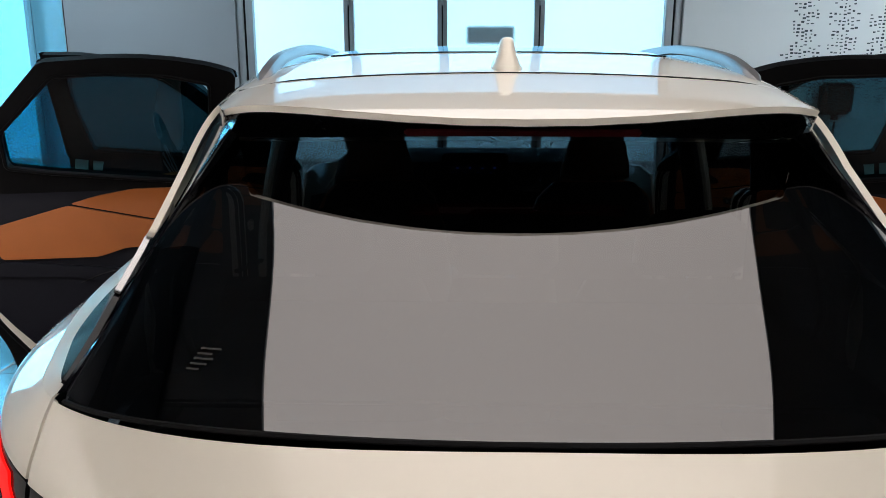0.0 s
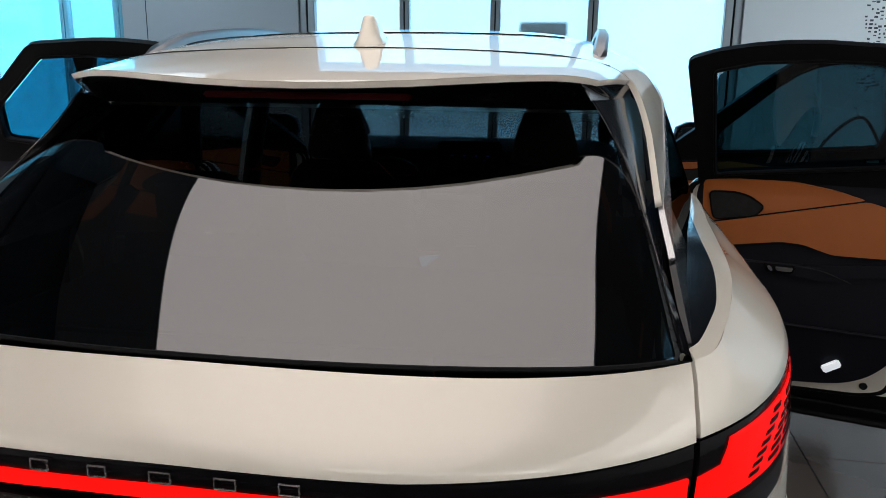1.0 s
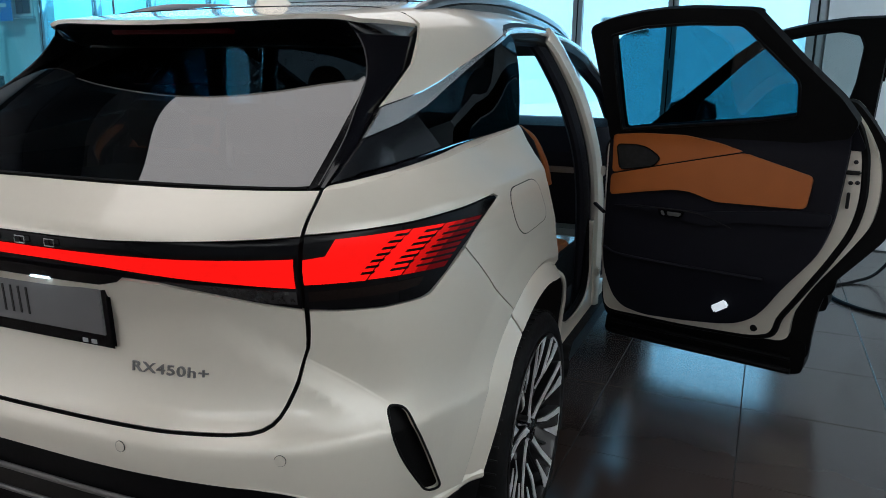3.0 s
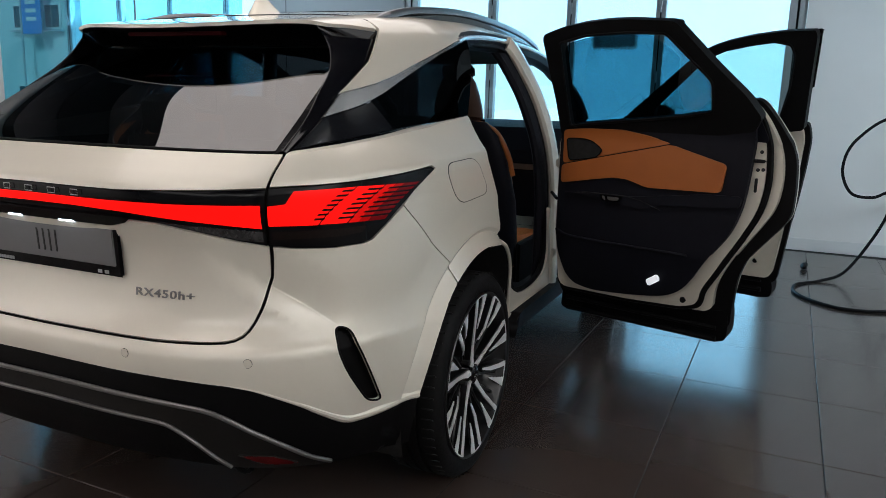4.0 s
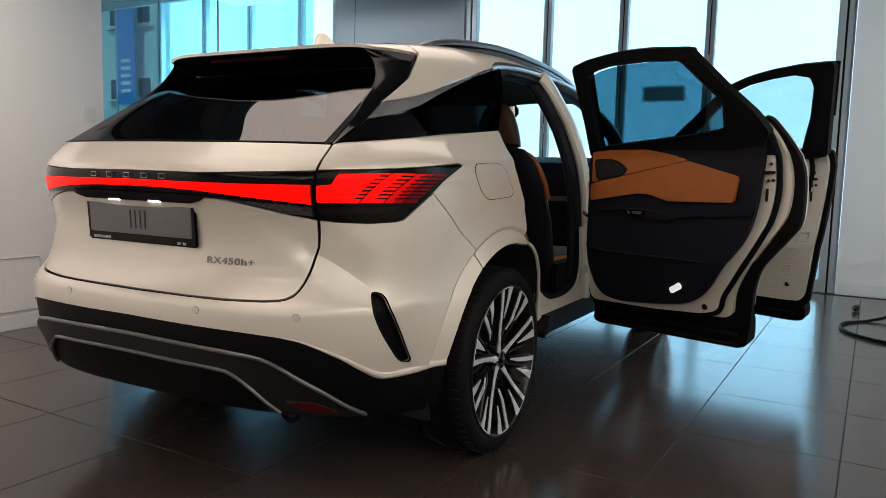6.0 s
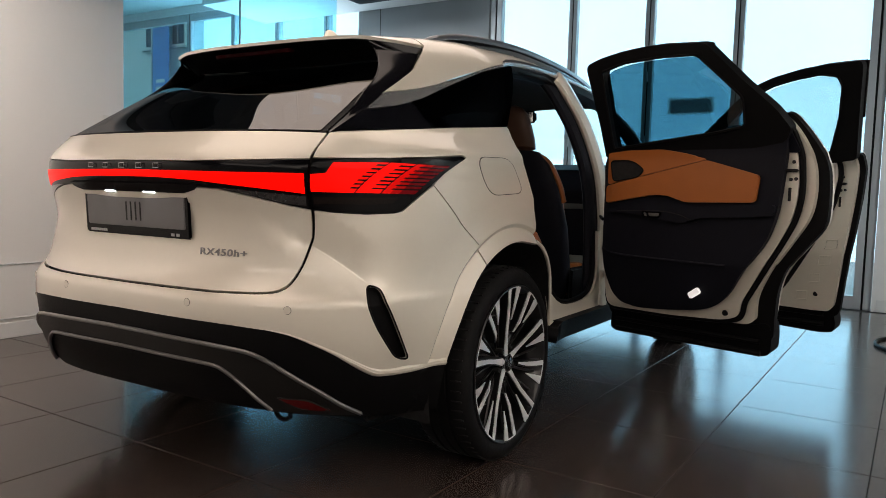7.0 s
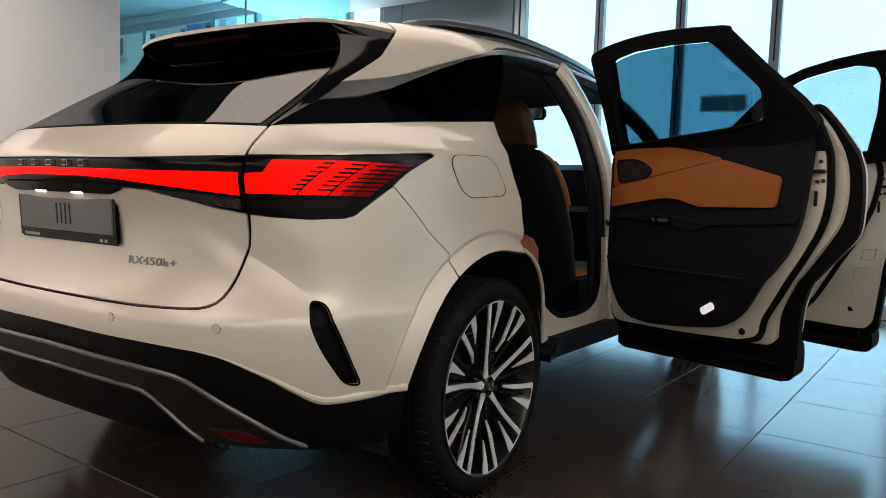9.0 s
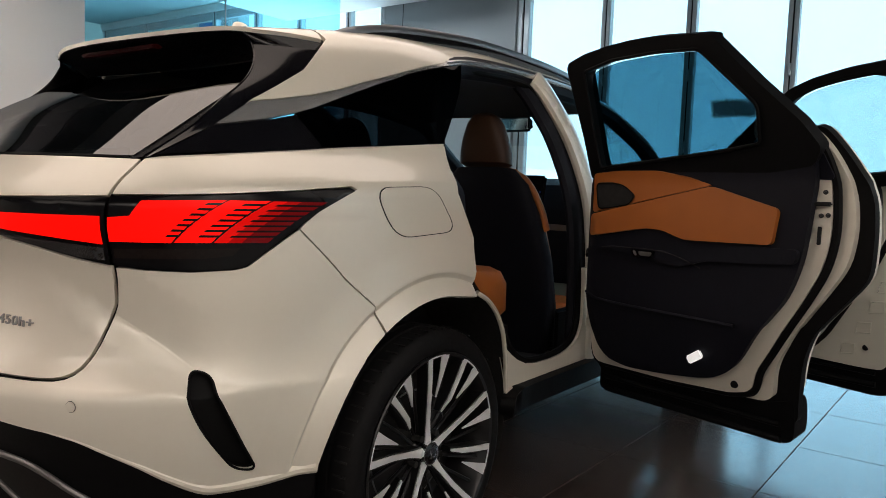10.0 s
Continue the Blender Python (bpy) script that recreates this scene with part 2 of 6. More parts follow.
def tube(pts, r, closed=False, n=8, flat=1.0, up=None, bm=None):
    """A round bar along the points; flat squeezes it along up."""
    bm = bm or bmesh.new()
    P = [Vector(p) for p in pts]
    rings = []
    last = None
    for i, p in enumerate(P):
        a = P[(i - 1) % len(P)] if closed or i else p
        b = P[(i + 1) % len(P)] if closed or i + 1 < len(P) else p
        d = (b - a).normalized()
        ref = Vector(up) if up else (last or (Vector((0, 0, 1)) if abs(d.z) < 0.9 else Vector((1, 0, 0))))
        s = d.cross(ref).normalized()
        w = s.cross(d).normalized()
        if not up:
            last = w
        rr = r[i] if isinstance(r, (list, tuple)) else r
        rings.append([bm.verts.new(p + s * (rr * math.cos(2 * math.pi * k / n)) + w * (rr * flat * math.sin(2 * math.pi * k / n))) for k in range(n)])
    pairs = list(zip(rings, rings[1:])) + ([(rings[-1], rings[0])] if closed else [])
    for a, b in pairs:
        for k in range(n):
            bm.faces.new((a[k], a[(k + 1) % n], b[(k + 1) % n], b[k]))
    if not closed:
        bm.faces.new(rings[0])
        bm.faces.new(rings[-1])
    return bm


def pillow(sections, n=28, power=3.0, bm=None):
    """A loft of rounded-rectangle sections: (centre, half width, half depth, lean about x)."""
    bm = bm or bmesh.new()
    rings = []
    for c, hw, hd, lean in sections:
        m = Matrix.Translation(c) @ Matrix.Rotation(radians(lean), 4, "X")
        ring = []
        for i in range(n):
            a = 2 * math.pi * i / n
            ca, sa = math.cos(a), math.sin(a)
            x = math.copysign(abs(ca) ** (2 / power), ca) * hw
            y = math.copysign(abs(sa) ** (2 / power), sa) * hd
            ring.append(bm.verts.new(m @ Vector((x, y, 0))))
        rings.append(ring)
    for a, b in zip(rings, rings[1:]):
        for i in range(n):
            bm.faces.new((a[i], a[(i + 1) % n], b[(i + 1) % n], b[i]))
    bm.faces.new(rings[0])
    bm.faces.new(rings[-1])
    return bm


def dense(loop, step, closed=True):
    """Points of a 2D outline no further than step apart."""
    out = []
    n = len(loop)
    for i in range(n if closed else n - 1):
        a, b = np.array(loop[i], float), np.array(loop[(i + 1) % n], float)
        k = max(1, int(math.ceil(np.linalg.norm(b - a) / step)))
        out += [tuple(a + (b - a) * j / k) for j in range(k)]
    if not closed:
        out.append(tuple(loop[-1]))
    return out


def rounded(loop, r, n=5):
    """A 2D outline with its corners rounded."""
    out = []
    m = len(loop)
    for i in range(m):
        p, a, b = np.array(loop[i], float), np.array(loop[i - 1], float), np.array(loop[(i + 1) % m], float)
        la, lb = np.linalg.norm(a - p), np.linalg.norm(b - p)
        ra = min(r, la * 0.45, lb * 0.45)
        s, e = p + (a - p) / la * ra, p + (b - p) / lb * ra
        for k in range(n + 1):
            t = k / n
            out.append(tuple((1 - t) ** 2 * s + 2 * t * (1 - t) * p + t * t * e))
    return out


def inside(loop, pts):
    """Which of the points lie in the 2D outline."""
    L = np.array(loop)
    P = np.array(pts)
    res = np.zeros(len(P), bool)
    for (x1, y1), (x2, y2) in zip(L, np.roll(L, -1, 0)):
        if y1 == y2:
            continue
        c = ((y1 > P[:, 1]) != (y2 > P[:, 1])) & (P[:, 0] < (x2 - x1) * (P[:, 1] - y1) / (y2 - y1) + x1)
        res ^= c
    return res


def panel(name, loop, surf, mat, parent, label="", step=0.045, depth=0.012, off=0.0, holes=(), middle=(0, 2.4, 0.7), back=False, mirror=False, lines=()):
    """A thin sheet of the surface surf(a, b) within a 2D outline, with turned-in edges. mirror: on the car's other side."""
    from mathutils.geometry import delaunay_2d_cdt
    loops = [dense(loop, step * 0.6)] + [dense(h, step * 0.6) for h in holes]
    V, E = [], []
    for lp in loops:
        s = len(V)
        V += lp
        E += [(s + i, s + (i + 1) % len(lp)) for i in range(len(lp))]
    for ln in lines:
        ln = np.array(dense(ln, step, False))
        far = np.array([np.min(np.hypot(*(np.array(loops[0]) - g).T)) for g in ln]) > 0.005
        keep = inside(loops[0], ln) & far
        for i in range(len(ln)):
            if keep[i]:
                V.append(tuple(ln[i]))
                if i and keep[i - 1]:
                    E.append((len(V) - 2, len(V) - 1))
    L = np.array(loops[0])
    lo, hi = L.min(0), L.max(0)
    gx, gy = np.meshgrid(np.arange(lo[0] + step / 2, hi[0], step), np.arange(lo[1] + step / 2, hi[1], step))
    G = np.c_[gx.ravel(), gy.ravel()]
    if len(G):
        keep = inside(loops[0], G)
        for lp in loops[1:]:
            keep &= ~inside(lp, G)
        allb = np.array(V)
        d = np.array([np.min(np.hypot(*(allb - g).T)) for g in G])
        V = V + [tuple(g) for g in G[keep & (d > step * 0.35)]]
    vs, _, fs, _, _, _ = delaunay_2d_cdt([Vector(v) for v in V], E, [], 0, 1e-7)
    vs = [(v.x, v.y) for v in vs]
    cen = np.array([[(sum(vs[i][k] for i in f)) / len(f) for k in (0, 1)] for f in fs])
    ok = inside(loops[0], cen)
    for lp in loops[1:]:
        ok &= ~inside(lp, cen)
    c0 = Vector(middle)

    def at(a, b):
        p = Vector(surf(a, b))
        e = 2e-3
        n = (Vector(surf(a + e, b)) - Vector(surf(a - e, b))).cross(Vector(surf(a, b + e)) - Vector(surf(a, b - e)))
        n.normalize()
        ref = p - Vector((c0.x, min(max(p.y, 1.3), 3.6) if middle == (0, 2.4, 0.7) else c0.y, c0.z))
        if n.dot(ref) < 0:
            n.negate()
        return p, n

    verts, norms, faces = [], [], []
    for v in vs:
        p, n = at(*v)
        verts.append(p + n * off)
        norms.append(n)
    for f, good in zip(fs, ok):
        if good:
            f = list(f)
            n = (verts[f[1]] - verts[f[0]]).cross(verts[f[2]] - verts[f[0]])
            if n.dot(norms[f[0]]) < 0:
                f.reverse()
            faces.append(f)
    front = len(faces)
    if depth:
        for lp in loops:
            s = len(verts)
            for v in lp:
                p, n = at(*v)
                verts += [p + n * off, p + n * (off - depth)]
                norms += [Vector((0, 0, 0))] * 2
            k = len(lp)
            for i in range(k):
                j = (i + 1) % k
                faces.append([s + 2 * i, s + 2 * i + 1, s + 2 * j + 1, s + 2 * j])
        if back:
            s = len(verts)
            for i in range(len(vs)):
                verts.append(verts[i] - norms[i] * depth)
                norms.append(-norms[i])
            for f in faces[:front]:
                faces.append([s + i for i in reversed(f)])
    if mirror:
        verts = [Vector((-v.x, v.y, v.z)) for v in verts]
        norms = [Vector((-v.x, v.y, v.z)) for v in norms]
        faces = [list(reversed(f)) for f in faces]
    me = bpy.data.meshes.new(name)
    me.from_pydata([tuple(v) for v in verts], [], faces)
    me.polygons.foreach_set("use_smooth", [True] * len(me.polygons))
    me.normals_split_custom_set_from_vertices([tuple(n) for n in norms])
    me.validate()
    return mesh_object(name, me, mat, parent, label)


def both(fn):
    """Call fn for the car's right side, then for its mirrored left side."""
    for mirrored in (False, True):
        fn(mirrored)


def flip(bm):
    bmesh.ops.scale(bm, vec=(-1, 1, 1), verts=bm.verts)
    bmesh.ops.reverse_faces(bm, faces=bm.faces)
    return bm

# ---- the showroom ----
YW, XL, HC = 6.7, -2.66, 3.9


def slab(name, lo, hi, mat, label="", bevel=0.0, kind="structure", category="wall"):
    size = [h - l for l, h in zip(lo, hi)]
    at = [(h + l) / 2 for l, h in zip(lo, hi)]
    return tagged(part(name, box(size, at, bevel), mat, None, smooth=False), label, category, "", kind)


floor = slab("floor", (-11, -6, -0.2), (5.5, 7.0, -0.004), GROUT, "dark grey stone tiled showroom floor", category="floor")
slab("ceiling", (XL, -6, HC), (5.5, 7.0, HC + 0.2), DARKCEIL, "dark felt ceiling of the showroom", category="ceiling")
# unseen lower ceiling, added so the car reflects dark around the luminous panel
slab("reflection_ceiling", (XL, -6, 2.85), (5.5, 2.9, 2.95), DARKCEIL, "unseen dark felt ceiling added to darken reflections in the car", category="ceiling")
slab("ceiling_side", (-11, -6, HC), (XL - 0.002, 7.0, HC + 0.2), CEIL, "plain pale ceiling of the side room", category="ceiling")
# unseen south and east walls, their tones picked for the light they bounce
slab("wall_south", (-11, -6.2, 0), (5.5, -6, HC), GREYWALL, "unseen plain grey wall behind the car, toned to limit bounced light", category="wall")
slab("wall_east", (5.5, -6.2, 0), (5.7, 7.0, HC), WALL, "unseen plain white side wall, toned to bounce light onto the car", category="wall")
slab("wall_west", (XL - 0.2, -6, 0), (XL, 1.95, HC), WALL, "warm white wall with a light switch and an access panel", category="wall")
slab("wall_north_east", (2.021, YW, 0), (5.5, YW + 0.25, HC), WALL, "white wall with a printed pattern of small dark blocks", category="wall")
slab("wall_north_middle", (-4.2, YW, 0), (-2.24, YW + 0.25, HC), GREYWALL, "grey wall between two rows of windows", category="wall")
slab("wall_north_joint", (-3.896, YW - 0.003, 0.12), (-3.888, YW + 0.01, HC), GROUT, "thin dark joint in the grey wall", category="trim")
slab("baseboard", (2.06, YW - 0.018, 0), (5.5, YW - 0.002, 0.12), SKIRT, "white painted skirting board", 0.004, category="baseboard")
slab("baseboard", (-4.2, YW - 0.018, 0), (-2.24, YW - 0.002, 0.12), SKIRT, "white painted skirting board", 0.004, category="baseboard")
slab("baseboard", (XL + 0.002, -6, 0), (XL + 0.02, 1.95, 0.10), SKIRT, "white painted skirting board", 0.004, category="baseboard")
slab("ceiling_bulkhead", (-6.0, 5.5, 3.45), (-2.7, YW - 0.01, HC), WALL, "white boxed-in bulkhead under the ceiling", category="ceiling")
# dark box added to keep the bright wall top out of the glass reflections
slab("wall_top_blocker", (XL + 0.002, -6, 2.40), (-2.45, 1.95, 2.848), DARKCEIL, "unseen dark felt box added along the wall top to limit reflections", category="ceiling")
slab("wall_far_west", (-11.2, -6, 0), (-11, 2.5, HC), WALL, "plain white wall of the side room", category="wall")


def window_row(name, xs, z1, clear=None):
    """Tall frosted panes between aluminium posts."""
    thing = empty(name, ((xs[0] + xs[-1]) / 2, YW, 0), "row of tall frosted glass panes in grey aluminium posts", "window", kind="structure")
    y = YW + 0.08
    for i, x in enumerate(xs):
        wide = 0.10 if 0 < i < len(xs) - 1 else 0.16
        for s in (-1, 1):
            part("post", box((wide * 0.42, 0.09, z1), (x + s * wide * 0.27, y, z1 / 2), 0.006), ALU, thing)
        part("seal", box((wide * 0.12, 0.05, z1), (x, y - 0.015, z1 / 2), 0), RUBBER, thing)
        if 0 < i < len(xs) - 1:
            for hz in (0.35, 1.6, 2.3):
                part("hinge", lathe([(0.012, 0.0), (0.012, 0.11)], 12, "z", (x, y - 0.055, hz)), ALU, thing)
    for a, b in zip(xs, xs[1:]):
        part("sill_rail", box((b - a, 0.08, 0.13), ((a + b) / 2, y, 0.065), 0.006), ALU, thing)
        part("head_rail", box((b - a, 0.08, 0.12), ((a + b) / 2, y, z1 - 0.06), 0.006), ALU, thing)
        ob = part("pane", box((b - a - 0.08, 0.012, z1 - 0.2), ((a + b) / 2, y + 0.01, z1 / 2), 0), FROST if not clear or a > clear else CLEARGLASS, thing, smooth=False)
        ob.visible_shadow = False
    return thing


window_row("window_1", [-2.16, -1.16, -0.26, 0.67, 1.94], 3.6)
window_row("window_2", [-10.9, -9.6, -7.75, -6.75, -5.82, -4.87, -4.22], 3.78, -7.8)
slab("wall_north_head", (-2.24, YW, 3.6), (2.06, YW + 0.25, HC), WALL, "white wall above the windows", category="wall")
slab("wall_north_head", (-11, YW, 3.78), (-4.2, YW + 0.25, HC), WALL, "white wall above the windows", category="wall")
slab("backdrop", (-30, 16, -6), (30, 16.1, 24), SKYDROP, "pale overcast sky beyond the windows", category="sky")
slab("ground", (-40, 7.0, -0.25), (40, 40, -0.15), material("pale_concrete", (0.36, 0.36, 0.35), 0.85, var=0.15, scale=5), "pale concrete yard outside", category="ground")

# frameless glass screen beside the wall
screen = empty("glass_screen", (XL, 3.1, 0), "tall frameless blue-tinted glass screen", "glass screen", kind="structure")
for a, b in ((1.96, 3.07), (3.08, 4.33)):
    ob = part("pane", box((0.012, b - a, HC - 0.02), (XL - 0.02, (a + b) / 2, HC / 2), 0.002), PARTGLASS, screen)
    ob.visible_shadow = False
part("joint", box((0.014, 0.008, HC - 0.02), (XL - 0.02, 3.075, HC / 2)), ALU, screen)

# soft dark sign behind the frosted pane
sign_mat = bpy.data.materials.new("sign_behind_frosted_glass")
sign_mat.use_nodes = True
nt = sign_mat.node_tree
nt.nodes["Principled BSDF"].inputs["Base Color"].default_value = (0.10, 0.12, 0.13, 1)
tc = nt.nodes.new("ShaderNodeTexCoord")
sx = nt.nodes.new("ShaderNodeSeparateXYZ")
nt.links.new(tc.outputs["Generated"], sx.inputs[0])
fades = []
for k, w in (("X", 0.10), ("Z", 0.22)):
    pp = nt.nodes.new("ShaderNodeMath")
    pp.operation = "PINGPONG"
    pp.inputs[1].default_value = 0.5
    nt.links.new(sx.outputs[k], pp.inputs[0])
    mr = nt.nodes.new("ShaderNodeMapRange")
    mr.interpolation_type = "SMOOTHSTEP"
    mr.inputs["From Max"].default_value = w
    nt.links.new(pp.outputs[0], mr.inputs["Value"])
    fades.append(mr)
mul = nt.nodes.new("ShaderNodeMath")
mul.operation = "MULTIPLY"
nt.links.new(fades[0].outputs[0], mul.inputs[0])
nt.links.new(fades[1].outputs[0], mul.inputs[1])
mul2 = nt.nodes.new("ShaderNodeMath")
mul2.operation = "MULTIPLY"
mul2.inputs[1].default_value = 0.85
nt.links.new(mul.outputs[0], mul2.inputs[0])
nt.links.new(mul2.outputs[0], nt.nodes["Principled BSDF"].inputs["Alpha"])
tagged(part("window_sign", box((0.50, 0.006, 0.20), (0.205, YW + 0.105, 2.03), 0), sign_mat, None), "dark grey sign blurred behind frosted glass", "sign")


def light_switch():
    th = empty("light_switch", (XL, 1.83, 1.44), "square white double light switch on the wall", "light switch")
    part("plate", box((0.010, 0.10, 0.10), (XL + 0.006, 1.83, 1.44), 0.004), PLASTICWHITE, th)
    part("rocker", box((0.012, 0.066, 0.066), (XL + 0.010, 1.83, 1.44), 0.004), PLASTICWHITE, th)


light_switch()
hatch = empty("access_panel", (XL, 0.95, 0.3), "flush white access panel in the wall", "access panel")
part("panel", box((0.012, 1.0, 0.34), (XL + 0.007, 0.92, 0.30), 0.003), WALL, hatch)
part("frame", tube([(XL + 0.012, a, b) for a, b in ((0.41, 0.125), (1.43, 0.125), (1.43, 0.475), (0.41, 0.475))], 0.006, True, 6), SKIRT, hatch)


# printed blocks on the wall
def wall_decal():
    rng = random.Random(5)
    bm = bmesh.new()
    for c in range(58):
        x = 2.98 + c * 0.042
        top = 1.55 + 0.9 * abs(math.sin(c * 0.35)) + rng.uniform(0, 0.5)
        z = 1.30 + rng.uniform(0, 0.3)
        while z < top:
            if rng.random() < 0.62:
                w, h = rng.choice((0.014, 0.022, 0.03)), rng.choice((0.010, 0.014, 0.018))
                box((w, 0.002, h), (x + rng.uniform(-0.006, 0.006), YW - 0.003, z), 0, bm=bm)
            z += 0.032
    tagged(part("wall_decal", bm, material("grey_print", (0.06, 0.065, 0.07), 0.6), None, smooth=False), "printed skyline of small dark grey blocks on the wall", "wall decal", kind="stuff")


wall_decal()


def charger():
    th = empty("wall_charger", (3.5, YW, 1.4), "dark wall-mounted car charger box", "charger")
    part("housing", box((0.30, 0.13, 0.30), (3.5, YW - 0.07, 1.44), 0.03, segs=3), PLASTIC, th)
    part("front_cover", box((0.22, 0.012, 0.22), (3.5, YW - 0.14, 1.44), 0.005), GLOSS, th)
    part("socket", lathe([(0.035, 0), (0.03, 0.05)], 20, "z", (3.5, YW - 0.08, 1.24)), PLASTIC, th)


charger()
CABLE = [(3.5, 6.6, 1.22), (3.42, 6.5, 0.75), (3.1, 6.1, 1.05), (2.72, 5.55, 1.31), (2.45, 5.45, 1.13), (2.38, 5.45, 0.90), (2.46, 5.45, 0.71), (2.62, 5.48, 0.68), (2.74, 5.5, 0.72), (2.72, 5.45, 0.5),
         (2.5, 5.35, 0.10), (2.3, 5.2, 0.012), (2.12, 4.95, 0.012), (2.13, 4.6, 0.012), (2.38, 4.32, 0.012), (2.70, 4.40, 0.012), (3.0, 4.7, 0.012), (2.95, 5.2, 0.10), (2.80, 5.45, 0.60), (2.85, 5.6, 0.95), (3.4, 6.5, 1.0)]
cable = empty("charging_cable", (2.4, 4.5, 0), "thick black charging cable looped on the floor", "cable")
part("cord", tube(smooth_path(CABLE, 10), 0.012, n=10), RUBBER, cable)
part("plug", lathe([(0.012, 0), (0.022, 0.02), (0.028, 0.08), (0.02, 0.15), (0.014, 0.17)], 18, "y", (2.2, 5.60, 0.03)), PLASTIC, cable)
part("grip", box((0.03, 0.10, 0.03), (2.22, 5.78, 0.03), 0.01), PLASTIC, cable)

# broad unseen panels added under the ceiling where the fill lamps hang
def fill_panel(x, y, w, d):
    th = empty("fill_panel", (x, y, HC), "unseen white glowing panel added under the ceiling for fill light", "ceiling lamp", "ceiling lamps")
    part("frame", box((w + 0.06, d + 0.06, 0.08), (x, y, 2.85 - 0.04), 0.004), PLASTICWHITE, th)
    part("diffuser", box((w, d, 0.01), (x, y, 2.85 - 0.086), 0.002), WARMLAMP, th, "glowing diffuser")


# unseen fittings added for the lamps that brighten the north walls
def added_washer(x, y):
    th = empty("added_washer", (x, y, HC), "unseen slim white lamp added to brighten the wall", "ceiling lamp", "wall washers")
    part("housing", box((1.44, 0.5, 0.08), (x, y - 0.06, HC - 0.045), 0.01), PLASTICWHITE, th)
    part("diffuser", box((1.36, 0.4, 0.01), (x, y - 0.06, HC - 0.09), 0.002), WARMLAMP, th, "glowing diffuser")


# unseen fitting added for the lamp that brightens the west wall
wl = empty("added_washer", (-1.72, -1.3, 2.85), "unseen long white lamp housing added beside the west wall", "ceiling lamp", "wall washers")
part("housing", box((0.06, 5.1, 0.14), (-1.70, -1.3, 2.78), 0.01), PLASTICWHITE, wl)
# dark sheet added to keep this lamp out of the rear window's reflection
part("lamp_blocker", box((0.02, 5.1, 0.62), (-1.61, -1.3, 2.54), 0.008), DARKCEIL, wl, "unseen dark sheet that hides the added lamp from reflections")
added_washer(4.65, 3.55)
added_washer(-3.5, 4.6)
fill_panel(1.2, -4.3, 5.0, 1.4)
fill_panel(4.0, -0.9, 2.4, 7.6)

# pale house across the yard, seen through the clear panes
def house():
    th = empty("house", (-20, 14, -0.15), "pale plastered house with small dark windows", "house")
    part("wall", box((9, 0.4, 9), (-20.6, 14, 4.35), 0.02), material("pale_plaster", (0.55, 0.62, 0.60), 0.85, var=0.06, scale=1.2, bump=0.1, bump_scale=40), th)
    part("roof", box((9.6, 2.5, 0.25), (-20.6, 14.6, 8.95), 0.03, turn=(12, 0, 0)), GREYWALL, th, "grey roof")
    pane = material("dark_window_pane", (0.04, 0.07, 0.09), 0.15)
    for wx in (-23.6, -21.6, -19.8, -17.95, -16.7):
        for wz in (1.2, 3.4, 5.6, 7.4):
            w = part("window", box((0.62, 0.08, 0.72), (wx, 13.78, wz), 0.01), PLASTICWHITE, th, "white window frame")
            for k in (-1, 1):
                part("pane", box((0.24, 0.04, 0.58), (wx + k * 0.135, 13.735, wz), 0.004), pane, w)
            part("sill", box((0.74, 0.14, 0.05), (wx, 13.73, wz - 0.39), 0.008), GREYWALL, w)
    ban = empty("banner", (-17.15, 13.45, 0), "tall blue and white printed banner", "banner")
    part("cloth", box((0.75, 0.02, 3.4), (-17.15, 13.45, 4.6), 0.004), material("blue_banner", (0.05, 0.22, 0.55), 0.6, var=0.3, scale=1.5), ban)
    for k in range(5):
        part("print_bar", box((0.4, 0.012, 0.10), (-17.15, 13.432, 3.3 + 0.22 * k), 0.002), PLASTICWHITE, ban)
    part("pole", tube([(-17.58, 13.46, -0.15), (-17.58, 13.46, 6.6)], 0.03, n=10), ALU, ban)


house()

# luminous panel hung over the car
XA, XB, YA, YB, HP = -0.776, 0.871, -2.4, 2.4, 2.33
lum = empty("luminous_ceiling", (0.05, 0.0, HP), "large glowing stretch ceiling panel hung over the car", "ceiling lamp")
part("diffuser", box((XB - XA, YB - YA, 0.02), ((XA + XB) / 2, (YA + YB) / 2, HP + 0.01), 0.002), LUMINOUS, lum, "glowing diffuser")
# wide dark surround, added so reflections beyond the panel's edges stay dark
part("dark_surround", box((XB - XA + 0.94, YB - YA + 0.96, 0.14), ((XA + XB) / 2, (YA + YB) / 2, HP + 0.095), 0.004), DARKCEIL, lum, "unseen dark surround added to darken the reflection past the panel")
for a, b in (((XA, YA), (XB, YA)), ((XB, YA), (XB, YB)), ((XB, YB), (XA, YB)), ((XA, YB), (XA, YA))):
    part("edge_frame", tube([(*a, HP + 0.02), (*b, HP + 0.02)], 0.015, n=6), ALU, lum)
for a in (XA + .2, XB - .2):
    for b in (YA + .3, YB - .3):
        part("hanger", tube([(a, b, HP + .1), (a, b, HC if b > 2.9 else 2.85)], 0.004, n=6), ALU, lum)

